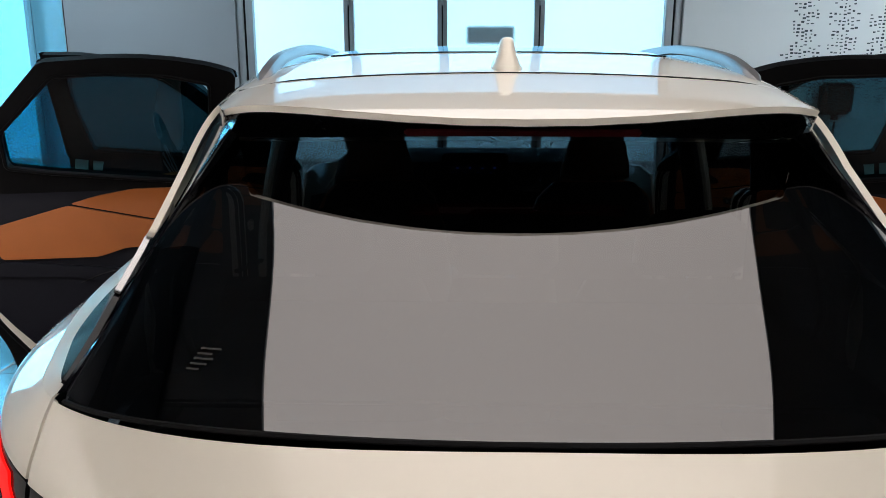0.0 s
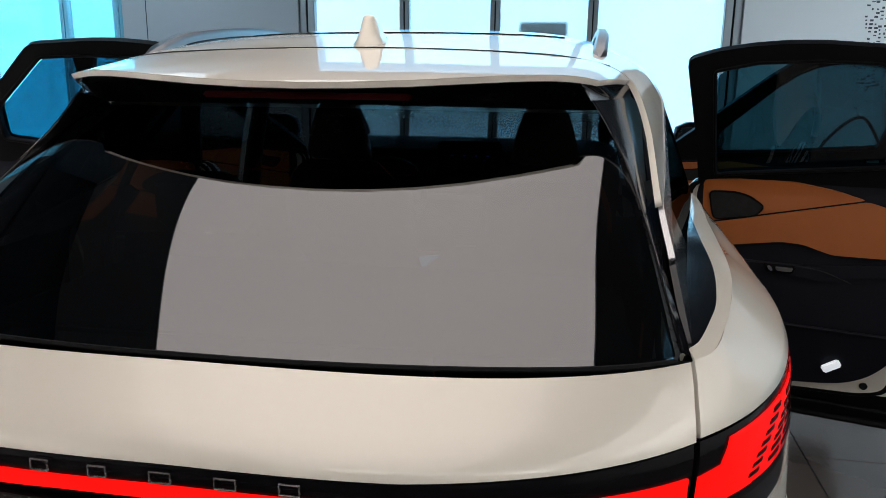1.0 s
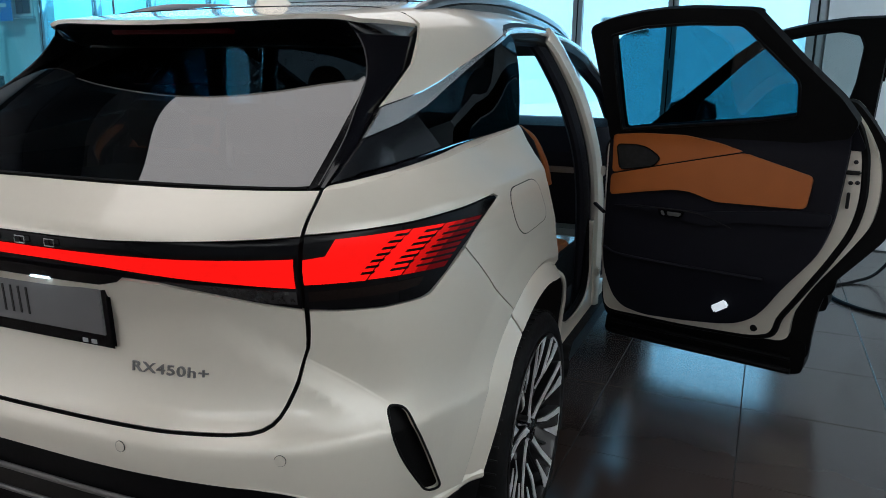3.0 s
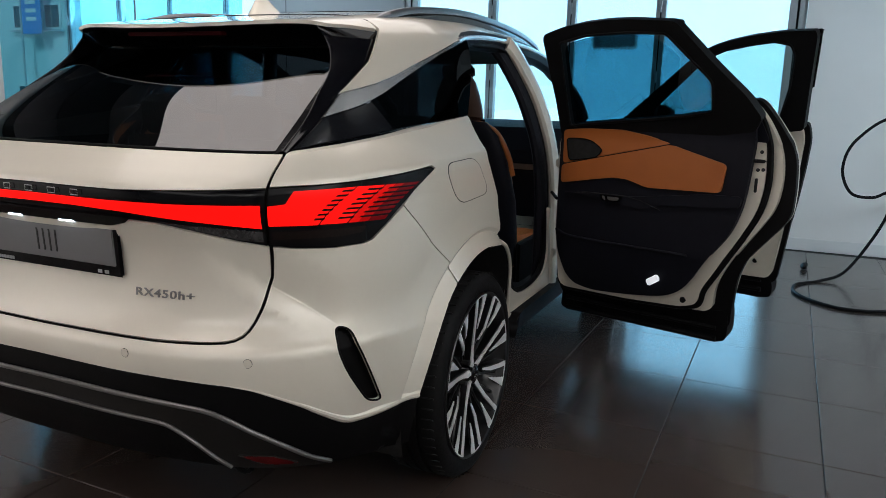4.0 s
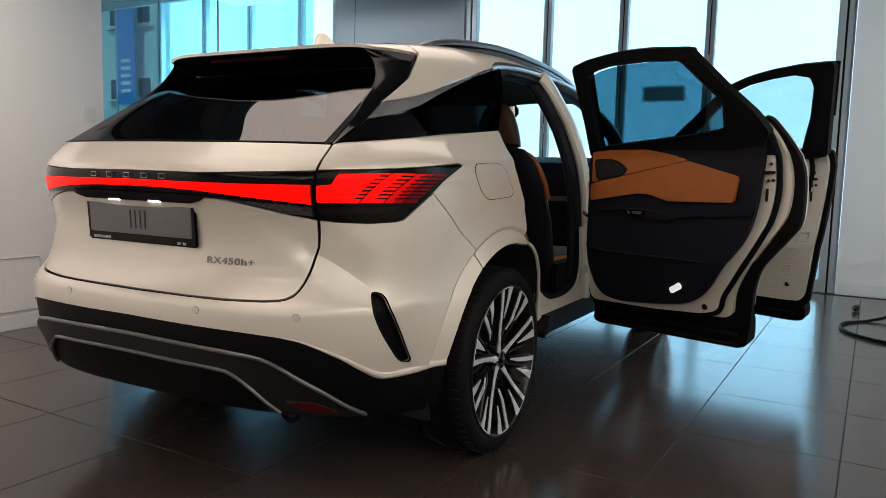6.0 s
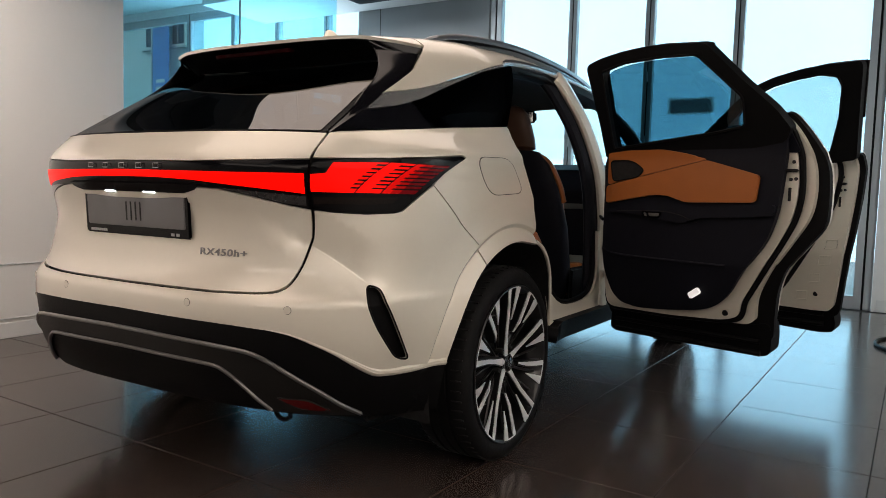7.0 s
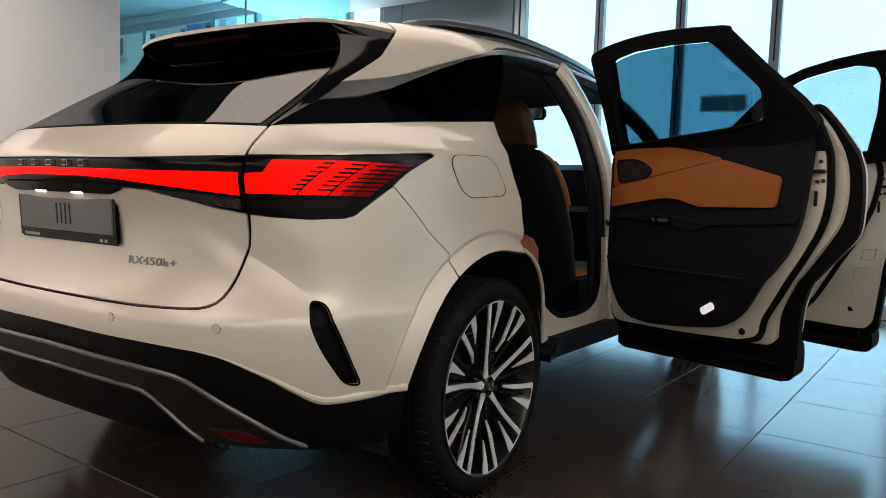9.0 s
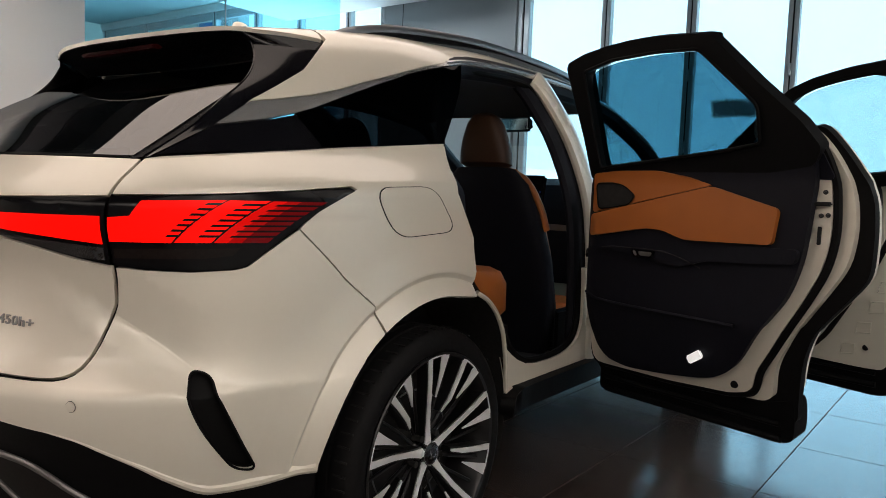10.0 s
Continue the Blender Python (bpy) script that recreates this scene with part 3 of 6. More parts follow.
# ---- the car: surfaces ----
def curve(pts):
    """A smooth function through rows of (x, values...)."""
    xs = np.array([p[0] for p in pts], float)
    ys = np.array([p[1:] for p in pts], float)
    d = np.diff(ys, axis=0) / np.diff(xs)[:, None]
    m = np.vstack([d[:1], (d[:-1] + d[1:]) / 2, d[-1:]])
    for i in range(1, len(xs) - 1):
        m[i] = np.where(d[i - 1] * d[i] <= 0, 0, m[i])

    def f(x):
        x = min(max(x, xs[0]), xs[-1])
        i = min(max(int(np.searchsorted(xs, x)) - 1, 0), len(xs) - 2)
        h = xs[i + 1] - xs[i]
        t = (x - xs[i]) / h
        return ys[i] * (1 + 2 * t) * (1 - t) ** 2 + m[i] * h * t * (1 - t) ** 2 + ys[i + 1] * t * t * (3 - 2 * t) + m[i + 1] * h * t * t * (t - 1)
    return f


# height: rear end on the centre line, half width, squareness in plan, front end
BODY = curve([(.18, .31, .83, 3.2, 4.62), (.28, .163, .885, 3.4, 4.80), (.36, .108, .91, 3.5, 4.86), (.45, .078, .925, 3.6, 4.88), (.53, .063, .937, 3.6, 4.89),
              (.60, .060, .942, 3.6, 4.89), (.650, .062, .942, 3.6, 4.89), (.668, .066, .942, 3.6, 4.888), (.695, .087, .94, 3.5, 4.885), (.76, .116, .937, 3.4, 4.87), (.85, .128, .935, 3.4, 4.84),
              (.93, .118, .933, 3.3, 4.80), (.98, .098, .93, 3.2, 4.76), (1.03, .075, .925, 3.1, 4.70), (1.07, .069, .92, 3.05, 4.62), (1.10, .078, .912, 3.05, 4.50),
              (1.125, .098, .904, 3.1, 4.35), (1.15, .128, .893, 3.2, 4.15), (1.185, .173, .872, 3.35, 3.95), (1.22, .228, .848, 3.4, 3.8), (1.29, .343, .794, 3.4, 3.6)])
SIDE, NOSE, UK = 1.15, 3.75, 0.85
UF = 2 + (NOSE - SIDE) / UK
AXLES = (1.06, 3.91)
ZH = 0.37


def square(u, p):
    c, s = (u, 1.0) if u <= 1 else (1.0, 2 - u)
    r = (abs(c) ** p + abs(s) ** p) ** (-1 / p)
    return c * r, s * r


def flare(y, z):
    """The wheel arch: a ramp outwards, a small step in, and the lip."""
    f = 0
    for yc in AXLES:
        d = math.hypot(y - yc, z - ZH) if z > ZH else abs(y - yc)
        if d < 0.516:
            f += 0.001 + 0.029 * ((0.516 - d) / 0.05) ** 0.85
        elif d < 0.532:
            f += 0.001 + 0.011 * (d - 0.516) / 0.016
        elif d < 0.622:
            f += 0.012 * ((0.622 - d) / 0.09) ** 1.2
    return f


def ease(t):
    t = min(1, max(0, t))
    return t * t * (3 - 2 * t)


SHOULDER = curve([(.05, 1.105), (.23, 1.111), (.39, 1.123), (.49, 1.136), (.63, 1.145), (.82, 1.152), (.98, 1.158), (1.14, 1.162), (1.4, 1.166), (5, 1.166)])


def S(a, z):
    """Body sides, rear and front: a runs round the car in plan from the middle of the rear."""
    u = a / UK
    y0, W, p, y1 = BODY(z)
    sg = 1 if u >= 0 else -1
    u = abs(u)
    if u <= 2:
        c, b = square(u, p)
        x, y = W * c, y0 + (SIDE - y0) * (1 - b)
    elif u <= UF:
        x, y = W, SIDE + (u - 2) * UK
    else:
        c, b = square(UF + 2 - u, p * 0.8)
        x, y = W * c, y1 - (y1 - NOSE) * (1 - b)
    # concave crease from the tailgate down to the slot
    h = z - crease(u)
    g = math.sqrt(h * h + 0.00003)
    k = 0.014 * ease((u - 0.50) / 0.3) * (1 - ease((u - 0.98) / 0.22)) * max(0.0, 1 - g / (0.13 if h > 0 else 0.055))
    # shoulder edge, and the haunch that falls away above it
    zc = SHOULDER(y)[0]
    g = math.sqrt((z - zc) ** 2 + 0.000006)
    k3 = (0.005 + 0.009 * ease((u - 0.5) / 0.8)) * max(0.0, 1 - g / (0.07 if z > zc else 0.09))
    k2 = 0.036 * ease((z - 1.115) / 0.11) * ease((u - 0.93) / 0.3) * (1 - ease((y - 0.86) / 0.36))
    out = ease((u - 0.5) / 0.9)
    return sg * (x + flare(y, z) * (1 if u > 1 else u ** 4) - k * 0.7 - k2 + k3 * out), y + k * 0.7 - k3 * (1 - out), z


def crease(u):
    return 0.876 - 0.375 * (u - 0.695)


def RX(x, z):
    y0, W, p, y1 = BODY(z)
    c = min(abs(x) / W, 0.9999)
    b = (1 - c ** p) ** (1 / p)
    return math.copysign(UK * (c / b if c <= b else 2 - b / c), x), z


def SY(y, z):
    y0, W, p, y1 = BODY(z)
    if SIDE <= y <= NOSE:
        return UK * 2 + (y - SIDE), z
    if y > NOSE:
        b = min(1 - (y1 - y) / (y1 - NOSE), 1)
        b = 1 - max(0.0, (y - NOSE) / (y1 - NOSE))
        p = p * 0.8
        c = (1 - b ** p) ** (1 / p)
        return UK * (UF + 2 - (c / b if c <= b else 2 - b / c)), z
    b = 1 - (y - y0) / (SIDE - y0)
    c = (1 - b ** p) ** (1 / p)
    return UK * (c / b if c <= b else 2 - b / c), z


# length: half width at the belt, roof height
ROOF = curve([(.28, .655, 1.46), (.5, .69, 1.531), (.6, .703, 1.554), (.75, .73, 1.579), (.911, .762, 1.602), (1.05, .79, 1.622), (1.25, .83, 1.649), (1.46, .845, 1.670),
              (1.9, .85, 1.692), (2.3, .85, 1.692), (2.7, .84, 1.668), (3.0, .825, 1.612), (3.3, .80, 1.49), (3.6, .765, 1.37), (3.95, .72, 1.235)])
ZB, KR, QK = 1.2, 0.2, 0.55


def NR(y):
    """Squareness of the roof's section, greater at the tail."""
    t = min(1, max(0, (1.5 - y) / 0.55))
    return 6.5 + 3.5 * t * t * (3 - 2 * t)


CROWN = curve([(.6, 0), (.8, .003), (1.0, .008), (1.3, .014), (1.6, .019), (2.0, .022), (2.4, .022), (2.8, .015), (3.1, .005), (3.5, 0)])


def T(a, y):
    """Greenhouse and roof: a runs from the belt up over the roof."""
    A, zc = ROOF(y)
    q = a / QK
    if q <= 0:
        return A * (1 - KR * q), y, ZB + (zc - ZB) * q
    c, s = (1.0, q) if q <= 1 else (max(2 - q, 1e-6), 1.0)
    p = NR(y)
    r = (c ** p + max(s, 0) ** p) ** (-1 / p)
    xf, t = c * r, s * r
    if q > 2:
        xf = (2 - q)
    x = A * (1 - KR * t) * xf
    return x, y, ZB + (zc - ZB) * t + CROWN(y)[0] * max(0.0, 1 - (x / 0.6) ** 2)


def TZ(y, z):
    A, zc = ROOF(y)
    t = min(max((z - ZB) / (zc - ZB), -0.2), 0.999)
    xf = (1 - abs(t) ** NR(y)) ** (1 / NR(y))
    return QK * (t / xf if t <= xf else 2 - xf / t), y


def TX(x, y):
    A, zc = ROOF(y)
    t = 0.98
    for _ in range(8):
        xf = min(abs(x) / (A * (1 - KR * t)), 0.999)
        t = (1 - xf ** NR(y)) ** (1 / NR(y))
    return QK * (t / xf if t <= xf else 2 - xf / t), y


def TM(a, y):
    """The roof across both sides: a is 0 on the centre line."""
    x, yy, z = T(2 * QK - abs(a), y)
    return math.copysign(abs(x), a), yy, z


def mir(half):
    """Close a half outline by its mirror image, its ends being on the centre line."""
    return list(half) + [(-a, b) for a, b in reversed(half) if abs(a) > 1e-6]


def arc(yc, r, a0, a1, n):
    return [SY(yc + r * math.cos(radians(a0 + (a1 - a0) * i / n)), ZH + r * math.sin(radians(a0 + (a1 - a0) * i / n))) for i in range(n + 1)]


car = empty("car", (0, 2.45, 0), "cream-white hybrid SUV with open doors and lit red tail lamps", "car")
shell = part("body_shell", box((1.50, 2.9, 0.08), (0, 2.5, 0.32), 0.03), VOID, car, "dark underbody")

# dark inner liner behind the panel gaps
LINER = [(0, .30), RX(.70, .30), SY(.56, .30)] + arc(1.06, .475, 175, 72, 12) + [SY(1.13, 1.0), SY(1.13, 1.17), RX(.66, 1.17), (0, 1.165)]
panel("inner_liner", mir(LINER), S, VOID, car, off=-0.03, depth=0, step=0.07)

# tailgate
tailgate = empty("tailgate", (0, 0.15, 0.9), "", "")
tailgate.parent = car
tailgate.matrix_parent_inverse = car.matrix_basis.inverted()
SEAM = 0.664
LOW = [(0, .690), RX(.40, .692), RX(.54, .696), RX(.58, .6995), RX(.601, .705), RX(.616, .714), RX(.626, .727), RX(.634, .746), RX(.645, .78), RX(.667, .86), RX(.664, .943), RX(.60, .955), RX(.50, .978), RX(.40, .996), RX(.33, 1.0), (0, 1.0)]
panel("lower_panel", mir(LOW), S, PAINT, tailgate, step=0.03)
UPP = [(0, 1.086), RX(.30, 1.084), RX(.50, 1.091), RX(SEAM - .003, 1.099), RX(SEAM - .003, 1.14), RX(SEAM - .003, 1.180), RX(.5, 1.181), (0, 1.182)]
panel("upper_panel", mir(UPP), S, PAINT, tailgate, step=0.02)
BAR = [(0, 1.003), RX(.33, 1.003), RX(.40, .999), RX(.50, .981), RX(.60, .958), RX(.661, .946), RX(.661, 1.096), RX(.50, 1.088), RX(.30, 1.081), (0, 1.083)]
panel("lamp_bar", mir(BAR), S, LAMPBLACK, tailgate, "gloss black lamp bar", off=-0.004, step=0.03)
RED = [(0, 1.033), RX(.15, 1.032), RX(.30, 1.026), RX(.45, 1.013), RX(.655, .993), RX(.655, 1.054), RX(.45, 1.052), RX(.25, 1.053), (0, 1.055)]
panel("red_light_strip", mir(RED), S, REDLIGHT, tailgate, "glowing red light strip", off=0.0, depth=0.006, step=0.03)


def reverse_lamp(m):
    panel("reversing_lamp", [RX(.40, 1.002), RX(.655, .985), RX(.655, .957), RX(.60, .962), RX(.50, .984)], S, CLEARLENS, tailgate, "smoked lens", off=-0.001, depth=0.004, step=0.02, mirror=m)


both(reverse_lamp)


# rear window
BOW = ((2, 0, .0705), (2, 1, -.3774), (2, 2, .9913), (2, 3, -.7739), (4, 0, -.1413), (4, 1, .2087), (4, 2, -.1345), (4, 3, -.5017), (6, 0, .0628), (6, 1, .0863), (6, 2, -.2794), (6, 3, .7934))


def G(x, b):
    w = b / 0.69
    low = 0.178 + 0.978 * (1 - (1 - min(1, abs(x) / 0.873) ** 3.35) ** (1 / 3.35))
    top = 0.831 + 0.095 * (abs(x) / 0.655) ** 2.2
    # the pane bulges backwards in the middle
    u = abs(x) / 0.65
    bow = sum(k * u ** m * w ** n for m, n, k in BOW) + w * (1 - w) * (0.2228 * (1 - w) - 0.2629 - 0.5173 * w) + 0.1177 * w
    return x, low + (top - low) * w + bow, 1.186 - 0.002 * (abs(x) / 0.655) + 0.335 * w


GL = [(0, .004), (.60, .004), (.640, .010), (.62, .20), (.60, .36), (.575, .52), (.55, .655), (0, .655)]
panel("rear_window", mir(GL), G, REARGLASS, tailgate, "dark tinted rear window", step=0.04, depth=0.004, middle=(0, 2.0, -1.0))
part("window_seal", tube([G(x, 0.0) for x in np.linspace(-0.640, 0.640, 60)], 0.004, n=6), RUBBER, tailgate)


def dline(w):
    s = math.sin(math.pi * min(max(w, 0), 1))
    return Vector((0.659 - 0.051 * w - 0.010 * s, 0.316 + 0.606 * w, 1.185 + 0.339 * w - 0.012 * s))


FLINE = curve([(0, .650, .318, 1.187), (.25, .630, .454, 1.267), (.5, .610, .552, 1.341), (.72, .586, .648, 1.410), (.86, .561, .694, 1.459), (.94, .541, .712, 1.493), (1, .522, .718, 1.520)])


def fline(w):
    return Vector(FLINE(w))


def fin(m):
    loop = [(0, 0), (0.15, 0), (0.15, 0.40), (0.13, 0.60), (0.10, 0.64), (0, 0.64)]
    inner = [(0, 0), (0.10, 0), (0.10, 0.64), (0, 0.64)]
    panel("pillar_fin", loop, lambda a, b: fline(b / .64).lerp(dline(b / .64), a / .10) + Vector((0.03 * (dline(b / .64) - fline(b / .64)).length * math.sin(math.pi * min(max(a, 0) / .10, 1)), 0, 0)), GLOSS, tailgate, "gloss black pillar fin", step=0.03, depth=0.0, middle=(0, 1.2, 1.0), mirror=m)
    panel("pillar_fin", inner, lambda a, b: fline(b / .64).lerp(Vector(G(0.64 - 0.09 * b / .64, 0.66 * b / .64)) - Vector((0, 0, 0.004)), a / .10), UNDERSIDE, tailgate, "black pillar inner face", step=0.03, depth=0.0, middle=(2.0, 1.2, 1.4), mirror=m)
    part("fin_edge", flip(tube([fline(w) for w in np.linspace(0, 1, 24)], 0.0025, n=6)) if m else tube([fline(w) for w in np.linspace(0, 1, 24)], 0.0025, n=6), GLOSS, tailgate)


both(fin)


def lip(x):
    return 0.571 + 0.175 * (x / 0.515) ** 2 - 0.038 * (x / 0.515) ** 4


def TMX(x, y):
    return 2 * QK - TX(x, y)[0], y


def SP(x, y):
    """The spoiler's top, running on from the roof."""
    return x, y, T(TX(abs(x) + 1e-4, y)[0], y)[2]


SPO = [(0, lip(0))] + [(x, lip(x)) for x in (.1, .2, .3, .4, .46, .512)] + [(.532, .715), (.564, .80), (.602, .905), (.56, .918), (.466, .932), (.25, .985), (0, 1.006)]
panel("spoiler_top", mir(SPO), SP, PAINT, tailgate, "cream-white roof spoiler", step=0.03, depth=0.012, middle=(0, 1.0, 1.0))


def under(a, b):
    x = a * (1 + 0.07 * b / 0.2)
    t = b / 0.2
    A = Vector(SP(abs(a), lip(a)))
    A = Vector((x, A.y + 0.003, A.z - 0.011))
    B = Vector(G(x, 0.640)) + Vector((0, 0, 0.004))
    return A.lerp(B, t) + Vector((0, 0, 0.012 * math.sin(math.pi * t)))


def cheek(m):
    """Black side of the spoiler, between its top and the fin."""
    top = smooth_path([Vector(SP(x, y)) + Vector((-.002, .003, -.010)) for x, y in ((.50, lip(.50)), (.512, lip(.512)), (.532, .715), (.564, .80), (.602, .905))], 6)
    n = len(top) - 1

    def f(a, b):
        k = min(max(a, 0), 1)
        j = min(int(k * n), n - 1)
        low = fline(1).lerp(dline(1), k) + Vector((0.03 * (dline(1) - fline(1)).length * math.sin(math.pi * k), 0, -0.004))
        return top[j].lerp(top[j + 1], k * n - j).lerp(low, b)
    panel("spoiler_cheek", [(0, 0), (1, 0), (1, 1), (0, 1)], f, GLOSS, tailgate, "gloss black spoiler side", step=0.08, depth=0, middle=(0, 0.9, 1.4), mirror=m)


both(cheek)
panel("spoiler_underside", [(-.525, 0), (.525, 0), (.525, .2), (-.525, .2)], under, UNDERSIDE, tailgate, "black spoiler underside", step=0.03, depth=0.0, middle=(0, 1.0, 2.6))
part("brake_lamp", box((0.40, 0.03, 0.012), (0, 0.640, 1.523), 0.004), BRAKELENS, tailgate, "thin dark red brake lamp")

# small pale print on the glass
for i, w in enumerate((.030, .022, .028, .024, .018)):
    b = .128 - .0095 * i
    panel("glass_print", [(-.462 - .003 * i, b), (-.462 - .003 * i + w, b), (-.462 - .003 * i + w, b + .0035), (-.462 - .003 * i, b + .0035)], G, GLASSINK, tailgate, "tiny pale print bar", step=0.02, depth=0, off=0.0008, middle=(0, 2.0, -1.0))

# maker's letters on the lamp bar, drawn as plain bars
for lx, lw in ((-0.168, 0.026), (-0.086, 0.026), (0.0, 0.03), (0.086, 0.03), (0.168, 0.028)):
    bm = bmesh.new()
    y = S(*RX(lx, 1.066))[1]
    for dx, dz, w, h in ((0, .0072, lw, .0020), (0, -.0072, lw, .0020), (-lw / 2 + .001, 0, .0020, .0124), (lw / 2 - .001, 0, .0020, .0124)):
        box((w, 0.003, h), (lx + dx, y - 0.001, 1.068 + dz), 0.0006, bm=bm)
    part("letter_bar", bm, LETTER, tailgate, "small chrome letter bar")
# raised model badge
def lettering(text, size, deep, wide):
    """A built-in-font word as one bmesh, its left foot at the origin, facing backwards."""
    data = bpy.data.curves.new("word", "FONT")
    data.body, data.size, data.extrude, data.bevel_depth, data.space_character = text, size, deep, size * 0.012, 1.12
    ob = bpy.data.objects.new("word", data)
    me = bpy.data.meshes.new_from_object(ob)
    bm = bmesh.new()
    bm.from_mesh(me)
    bpy.data.objects.remove(ob)
    bpy.data.curves.remove(data)
    bpy.data.meshes.remove(me)
    bmesh.ops.scale(bm, vec=(wide, 1, 1), verts=bm.verts)
    bmesh.ops.transform(bm, matrix=pose(0, 0, 0, 90), verts=bm.verts)
    return bm


badge = lettering("RX450h+", 0.0300, 0.0015, 1.42)
for v in badge.verts:
    v.co.x += 0.300
    v.co.z += 0.7945
    v.co.y += S(*RX(v.co.x, v.co.z))[1] - 0.0015
part("model_badge", badge, SILVER, tailgate, "raised chrome model lettering")

# show plate
plate = empty("licence_plate", (0, 0.12, 0.91), "", "")
plate.parent = tailgate
plate.matrix_parent_inverse = world_of(tailgate).inverted()
PB = pose(0, 0.118, 0.911, 4)


def placed(bm, m=PB):
    bmesh.ops.transform(bm, matrix=m, verts=bm.verts)
    return bm


part("plate_holder", placed(box((0.541, 0.012, 0.148), (0, 0, 0), 0.006)), LAMPBLACK, plate, "black plate holder")
part("plate_face", placed(box((0.504, 0.006, 0.106), (0, -0.006, 0.009), 0.004)), PLATE, plate, "plain grey show plate")
for px, pz, w, h, lean_by in ((-0.036, 0.008, 0.005, 0.062, 0), (-0.012, 0.008, 0.005, 0.062, 0), (0.012, 0.008, 0.005, 0.062, 0), (0.036, 0.008, 0.005, 0.062, 0)):
    part("plate_bar", placed(box((w, 0.002, h), (px, -0.0098, pz), 0, turn=(0, lean_by, 0))), INK, plate, "thin black bar")
for k, w in [(-0.235 + i * 0.0115, 0.008) for i in range(8)] + [(0.19, 0.014), (0.215, 0.014)]:
    part("print_bar", placed(box((w, 0.002, 0.009), (k, -0.0072, -0.062), 0)), PALEINK, plate, "")
for px in (-0.10, 0.10):
    part("plate_lamp", box((0.056, 0.016, 0.004), (px, 0.098, 0.9835), 0.0015), WHITELAMP, tailgate, "small lit plate lamp")
# no hollow here: a flat black panel carries the recess's shade in its colour
panel("recess_shade_panel", mir([(0, .984), RX(.26, .984), RX(.31, .996), RX(.33, 1.010), RX(.20, 1.012), (0, 1.012)]), S, LAMPBLACK, tailgate, "flat black panel standing in for the shaded recess above the plate", off=0.003, depth=0.004, step=0.03)
part("handle_recess", box((0.44, 0.05, 0.012), (0, 0.125, 1.004), 0.004), GLOSS, tailgate)

# quarter panels, bumper, tail lamps, wheel arches
LAMP = [RX(.668, 1.098), RX(.75, 1.102), RX(.807, 1.108), SY(.58, 1.120), SY(.735, 1.134), SY(.752, 1.127), SY(.63, 1.068), SY(.50, 0.985), SY(.452, .951), RX(.835, .944), RX(.786, .939), RX(.72, .942), RX(.668, .947)]
ARCH_R = 0.466
QUARTER = [RX(SEAM + .003, 1.102), RX(SEAM + .003, 1.14), RX(SEAM + .003, 1.181), RX(.70, 1.184), SY(.42, 1.194), SY(.508, 1.204), SY(.65, 1.219), SY(.782, 1.233), SY(1.0, 1.256), SY(1.24, 1.280), SY(1.243, 1.272), SY(1.195, 1.20), SY(1.180, 1.13), SY(1.212, 1.065), SY(1.247, .998), SY(1.250, .893), SY(1.238, .872), SY(1.237, .818)] \
    + arc(1.06, ARCH_R, 80, 122, 10) + [SY(.79, .835), SY(.70, .91), SY(.579, 1.033), SY(.63, 1.072), SY(.755, 1.130), SY(.738, 1.138), SY(.58, 1.124), RX(.807, 1.112), RX(.75, 1.106)]
BUMPER = [(0, .683), RX(.40, .685), RX(.54, .689), RX(.586, .6925), RX(.607, .698), RX(.623, .708), RX(.633, .722), RX(.642, .744), RX(.653, .78), RX(.674, .86), RX(.673, .942), RX(.72, .938), RX(.786, .935), RX(.835, .940), SY(.455, .947), SY(.50, .981), SY(.576, 1.030), SY(.697, .907), SY(.787, .832)] \
    + arc(1.06, ARCH_R, 123, 168, 9) + [SY(.603, .450), SY(.56, .446), SY(.478, .440), SY(.40, .438), SY(.351, .446), RX(.79, .485), RX(.76, .518), RX(.71, .552), RX(.661, .575), RX(.60, .588), RX(.50, .595), RX(.402, .598), (0, .601)]
SLOT = rounded([RX(.800, .722), RX(.826, .714), RX(.856, .657), RX(.876, .480), RX(.860, .492), RX(.838, .597)], 0.034, 8)
# rows of vertices along the ridge of the wheel arch
RIDGE = [arc(1.06, r, 60, 185, 40) for r in (.630, .622, .612, .595, .575, .555, .540, .5335, .5305, .524, .5175, .5145, .507, .492, .478)]
CREASE = [[(u * UK, crease(u) + d) for u in np.linspace(.45, 1.25, 40)] for d in (-.05, -.012, -.004, .0, .004, .012)]
EDGE = [[SY(y, SHOULDER(y)[0] + d) for y in np.linspace(.26, 1.3, 50)] for d in (-.012, -.003, 0, .003, .012)]
bumper = panel("rear_bumper", mir(BUMPER), S, PAINT, car, "cream-white rear bumper", step=0.017, lines=RIDGE + CREASE + [[(-a, b) for a, b in r] for r in RIDGE + CREASE], holes=[SLOT, [(-a, b) for a, b in SLOT]])


